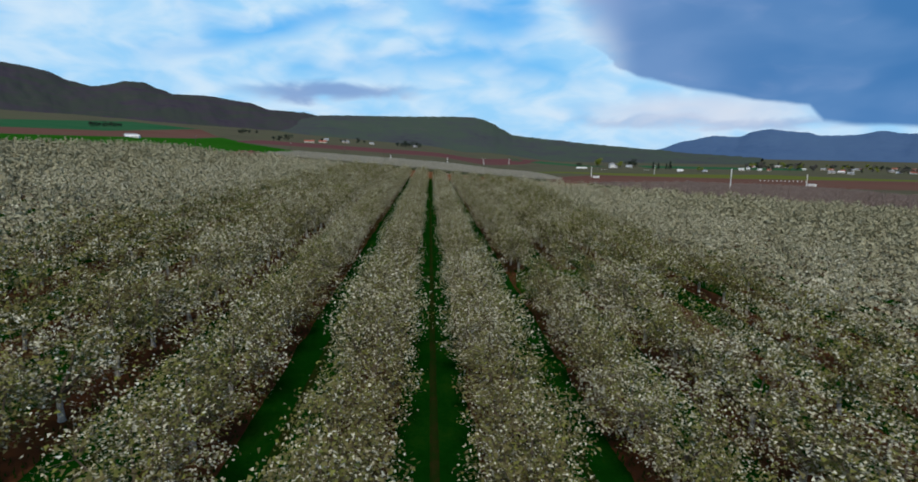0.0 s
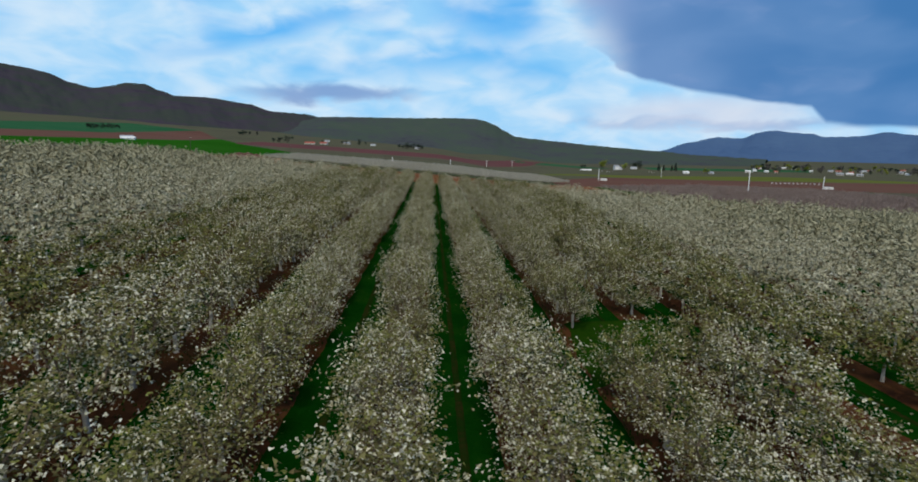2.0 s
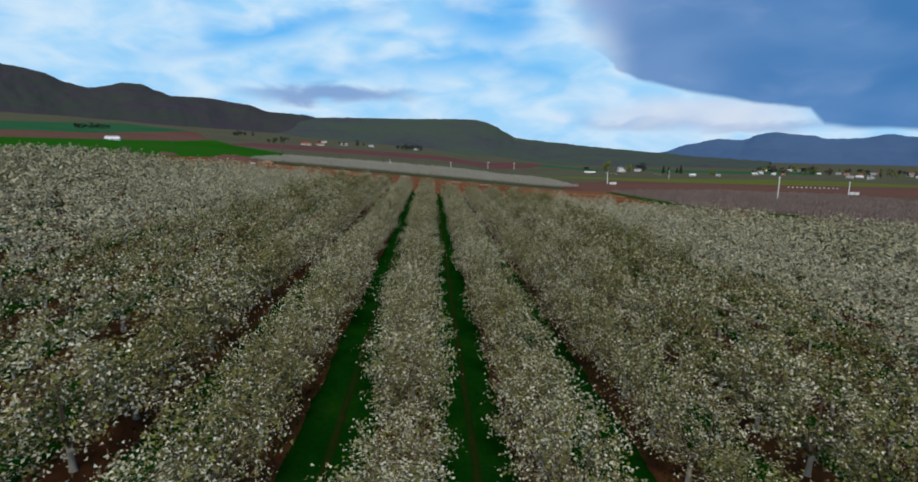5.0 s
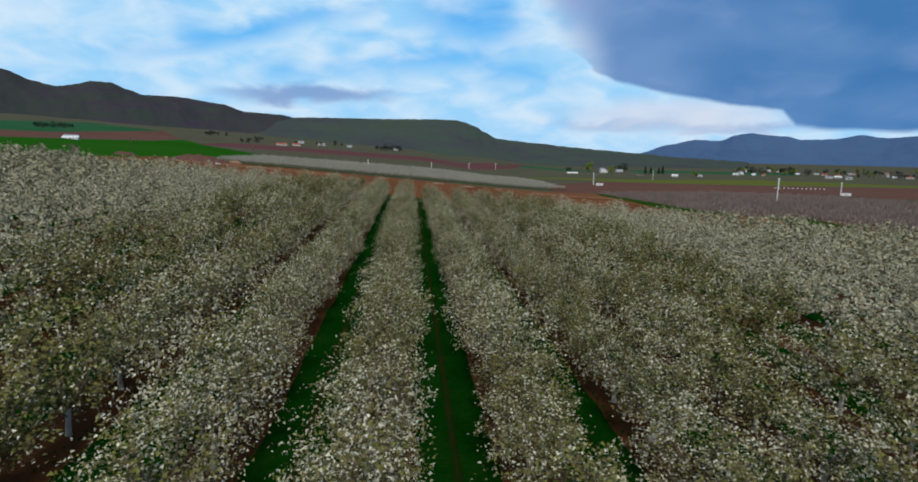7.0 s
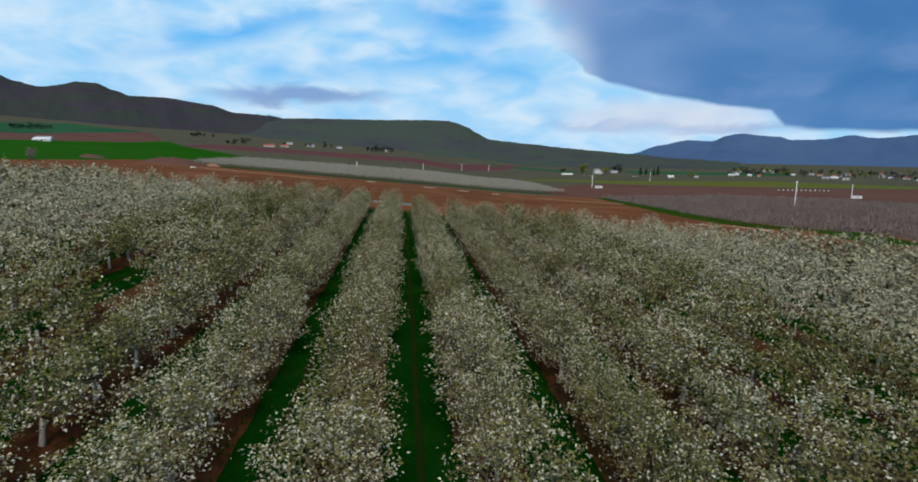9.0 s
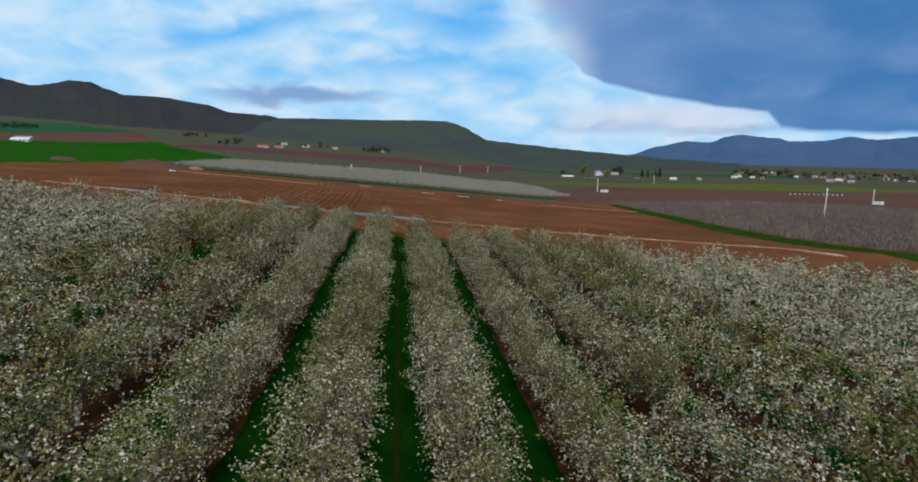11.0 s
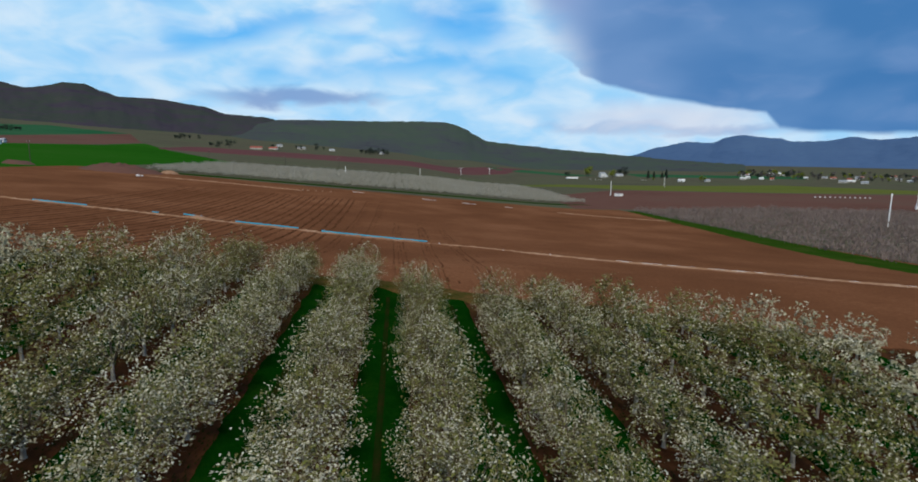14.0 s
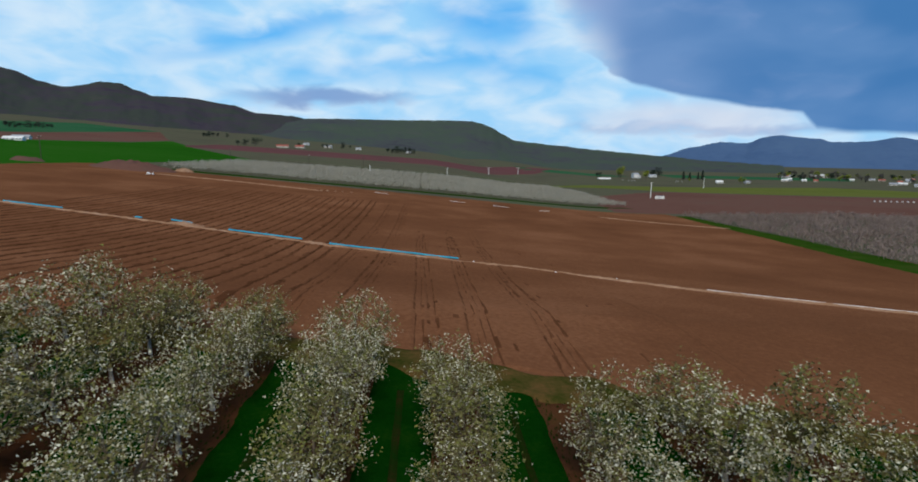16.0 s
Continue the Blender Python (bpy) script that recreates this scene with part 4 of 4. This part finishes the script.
def willow(x, y, h, s=20):
    return valley_tree("willow", x, y, h, M["willow"], "yellow-green tree in fresh spring leaf", s)


def bare(x, y, h, s=30):
    return valley_tree("bare", x, y, h, M["grey_tree"], "leafless grey tree among village houses", s, 0.42)


for k in range(9):                                   # clump below the mesa
    round_dark(-80 + 7 * k + prng.uniform(-2, 2), 1400 + 17 * k, prng.uniform(11, 17), k % 3)
for k in range(6):
    round_dark(-446 + prng.uniform(-6, 6), 1310 + 26 * k, prng.uniform(9, 13), k % 3)
for k in range(11):
    round_dark(-575 - k, 975 + 11 * k, prng.uniform(7, 11), k % 3)
for x, y, h in ((-293, 1101, 13), (-288, 1137, 16), (-302, 1090, 10), (-240, 1250, 10), (-180, 1405, 14), (-205, 1352, 10), (-215, 1360, 9), (-170, 1445, 9)):
    round_dark(x, y, h, prng.randrange(3))
for x, y, h in ((505, 1215, 17), (512, 1204, 15), (547, 1222, 19), (541, 1228, 14)):
    cypress(x, y, h)
for x, y, h in ((498, 1345, 17), (506, 1330, 20), (490, 1322, 14), (512, 1372, 13), (330, 1190, 10), (322, 1184, 8)):
    round_dark(x, y, h, prng.randrange(3))
for x, y, h in ((381, 1218, 22), (372, 1205, 18), (420, 1190, 17), (553, 1100, 11), (560, 1104, 9), (470, 1120, 6)):
    willow(x, y, h, 20 + prng.randrange(2))
bush_red = valley_tree("bush", -184, 384, 6.5, M["bare_bush"], "reddish leafless bush on the field margin", 41, 0.45, 0.03)

# village at the foot of the blue range
for k in range(110):
    a, d = radians(prng.uniform(33.5, 50)), prng.uniform(1330, 1900)
    x, y = 1 + math.sin(a) * d, 175 + math.cos(a) * d
    (round_dark, bare, bare, bare, round_dark, willow)[prng.randrange(6)](x, y, prng.uniform(7, 15))

# ---- houses ----


def house(x, y, long, deep, high, turn, wall, roof, label, windows=3, chimney=True):
    """A gabled house: plastered walls, pitched roof with eaves, door, windows with frames and sills."""
    root = root_at("house", x, y, turn, label, "house", "", -0.3)
    hx, hy = long / 2, deep / 2
    rise = deep * 0.28
    v = [(-hx, -hy, 0), (hx, -hy, 0), (hx, hy, 0), (-hx, hy, 0), (-hx, -hy, high), (hx, -hy, high), (hx, hy, high), (-hx, hy, high), (-hx, 0, high + rise), (hx, 0, high + rise)]
    f = [(0, 1, 5, 4), (1, 2, 6, 9, 5), (2, 3, 7, 6), (3, 0, 4, 8, 7)]
    part("wall", v, f, wall, root)
    o, t = 0.5, 0.25
    v, f = [], []
    for dz in (0, t):
        v += [(-hx - o, -hy - o, high - 0.25 + dz), (hx + o, -hy - o, high - 0.25 + dz), (hx + o, 0, high + rise + 0.03 + dz), (-hx - o, 0, high + rise + 0.03 + dz),
              (-hx - o, hy + o, high - 0.25 + dz), (hx + o, hy + o, high - 0.25 + dz)]
    f = [(6, 7, 8, 9), (9, 8, 11, 10), (3, 2, 1, 0), (4, 5, 2, 3), (0, 1, 7, 6), (5, 4, 10, 11), (0, 6, 9, 3), (3, 9, 10, 4), (1, 2, 8, 7), (2, 5, 11, 8)]
    part("roof", v, f, roof, root)
    part("door", *box(-0.55, -hy - 0.06, 0.2, 0.55, -hy + 0.05, 2.3, 0.02), M["wood_pole"], root)
    for k in range(windows):
        wx = -hx + (k + 0.5) * long / windows
        if abs(wx) < 1.2:
            wx += 1.9
        win = part("window", *box(wx - 0.7, -hy - 0.05, 1.1, wx + 0.7, -hy + 0.05, 2.5, 0.03), M["white_paint"], root)
        part("pane", *box(wx - 0.58, -hy - 0.08, 1.22, wx + 0.58, -hy - 0.02, 2.38), M["pane"], win)
    if chimney:
        part("chimney", *box(hx * 0.4, -0.35, high + rise * 0.6, hx * 0.4 + 0.7, 0.35, high + rise + 1.0, 0.04), wall, root)
    return root


RED, GREY, CREAM, WHITE = M["roof_red"], M["roof_grey"], M["plaster"], M["white_paint"]
house(-252, 1175, 20, 8, 3.0, 8, CREAM, RED, "long low farmhouse with a red roof", 5)
house(-234, 1230, 16, 8, 3.0, -5, CREAM, RED, "red-roofed farm building with cream walls", 4)
house(-262, 1420, 12, 7, 3, 0, WHITE, GREY, "white farm building with a grey roof", 3)
house(-150, 1440, 12, 7, 3, 4, WHITE, GREY, "small white house with a grey roof below the mesa", 3)
house(-205, 1365, 16, 8, 3.5, -12, CREAM, GREY, "cream house among dark trees", 3)
house(-40, 1530, 14, 8, 3.5, 0, WHITE, GREY, "white house beside a dark tree clump", 3)
house(-345, 664, 14, 6, 2.0, 10, WHITE, WHITE, "long white farm shed with a pale roof", 6, False)
house(-372, 712, 14, 6, 2.0, 10, WHITE, GREY, "long white farm shed by the green crop", 6, False)
house(415, 1232, 11, 9, 8, 8, WHITE, GREY, "tall white house with a grey roof", 3)
house(430, 1260, 12, 8, 3.5, 8, WHITE, GREY, "small white house behind the tall one", 3)
house(487, 1318, 14, 9, 3.5, -8, WHITE, GREY, "white house under dark trees", 3)
house(510, 1092, 11, 7, 2.8, -14, WHITE, WHITE, "white bungalow with a pale roof", 4)
house(572, 1112, 8, 6, 2.6, 0, WHITE, GREY, "small white outbuilding by a yellow-green tree", 2, False)
for k in range(26):
    a, d = radians(prng.uniform(33.5, 49)), prng.uniform(1250, 1800)
    x, y = 1 + math.sin(a) * d, 175 + math.cos(a) * d
    red = prng.random() < 0.3
    house(x, y, prng.uniform(7, 13), prng.uniform(6, 8), prng.uniform(2.4, 3.4), prng.uniform(-50, -20), prng.choice((WHITE, CREAM, CREAM)), RED if red else prng.choice((GREY, GREY, WHITE)),
          "village house with a red roof" if red else "pale village house with a light roof", 4)


def polytunnel(x, y, long, wide, turn):
    root = root_at("polytunnel", x, y, turn, "white plastic polytunnel greenhouse in pasture", "greenhouse")
    v, f = [], []
    for s in (-long / 2, long / 2):
        v += [(s, math.cos(TAU / 2 * i / 10) * wide / 2, math.sin(TAU / 2 * i / 10) * wide * 0.5) for i in range(11)]
    f = [(i, i + 1, i + 12, i + 11) for i in range(10)] + [tuple(range(11)), tuple(range(21, 10, -1))]
    part("cover", v, f, WHITE, root)
    for k in range(5):
        s = -long / 2 + long * k / 4
        rv, rf = [], []
        tube([Vector((s, math.cos(TAU / 2 * i / 10) * (wide / 2 + 0.06), math.sin(TAU / 2 * i / 10) * (wide / 2 + 0.06))) for i in range(11)], [0.08] * 11, 5, rv, rf)
        part("hoop", rv, rf, M["metal"], root)


polytunnel(304, 1085, 22, 5, 8)

# ---- poles, containers, posts ----


def power_pole(x, y, high, mat, label, arm=1.8, thick=0.17, turn=20):
    root = root_at("power_pole", x, y, turn, label, "pole", "power poles")
    v, f = [], []
    tube([Vector((0, 0, -0.3)), Vector((0, 0, high * 0.5)), Vector((0, 0, high))], [thick * 1.25, thick, thick * 0.75], 10, v, f)
    part("post", v, f, mat, root, smooth=True)
    part("crossarm", *box(-arm / 2, -0.08, high - 0.75, arm / 2, 0.08, high - 0.55, 0.02), mat, root)
    for s in (-0.42, 0.42):
        v, f = [], []
        tube([Vector((arm * s, 0, high - 0.56)), Vector((arm * s, 0, high - 0.45)), Vector((arm * s, 0, high - 0.3))], [0.05, 0.11, 0.05], 8, v, f)
        part("insulator", v, f, WHITE, root)
    return root


power_pole(-192, 465, 12.5, M["wood_pole"], "dark timber power pole beside green crop")
power_pole(-157, 634, 11, M["wood_pole"], "dark timber power pole behind the far orchard")
power_pole(-104, 681, 11, M["wood_pole"], "dark timber power pole behind the far orchard")
power_pole(-60, 727, 13, M["wood_pole"], "dark timber power pole behind the far orchard")
power_pole(-45, 640, 7.5, WHITE, "white concrete pole standing in the far orchard", 0.8, 0.3)
power_pole(24, 740, 9.5, WHITE, "white concrete pole standing in the far orchard", 0.8, 0.3)
power_pole(175, 585, 12, WHITE, "white concrete power pole beside a white container", 1.2, 0.3)
power_pole(198, 350, 13.5, WHITE, "tall white concrete power pole among bare bushes", 1.6, 0.24)
power_pole(336, 470, 11, WHITE, "white concrete power pole beside a low container", 1.2, 0.28)
power_pole(356, 851, 14, WHITE, "white power pole in the olive pasture", 1.2, 0.3)
power_pole(105, 1065, 12, WHITE, "pale power pole far across the fields", 8, 0.35)
power_pole(161, 1110, 12, WHITE, "pale power pole far across the fields", 8, 0.35)


def container(x, y, long, high, turn, label):
    root = root_at("container", x, y, turn, label, "container")
    part("body", *box(-long / 2, -1.1, 0.25, long / 2, 1.1, high, 0.05), WHITE, root)
    part("roof", *box(-long / 2 - 0.06, -1.16, high + 0.004, long / 2 + 0.06, 1.16, high + 0.12, 0.03), WHITE, root)
    for s in (-1, 1):
        part("door", *box(s * 0.62 - 0.55, -1.16, 0.4, s * 0.62 + 0.55, -1.105, high - 0.2, 0.015), M["metal"], root)
        part("skid", *box(-long / 2, s * 0.8 - 0.12, -0.15, long / 2, s * 0.8 + 0.12, 0.246, 0.02), M["wood_pole"], root)
    return root


container(176.5, 572, 6.5, 2.3, -15, "low white container beside a power pole")
container(344, 474, 6.5, 2.3, -20, "low white container on reddish field")


def hive(x, y, label):
    root = root_at("beehive", x, y, prng.uniform(-20, 20), label, "beehive", "beehives")
    part("body", *box(-0.5, -0.45, 0.3, 0.5, 0.45, 1.2, 0.04), WHITE, root)
    part("lid", *box(-0.56, -0.5, 1.204, 0.56, 0.5, 1.34, 0.03), M["metal"], root)
    for s in (-0.38, 0.38):
        part("leg", *box(s - 0.08, -0.4, -0.1, s + 0.08, 0.4, 0.296), M["wood_pole"], root)


for k in range(12):
    hive(384 + 4.8 * k, 616 - 0.3 * k, "white box hive in a row beside pasture")
for x, y in ((333, 1074), (339, 1064), (346, 1068), (352, 1072), (445, 1117), (450, 1119), (455, 1116)):
    hive(x, y, "white box hive standing in olive pasture")
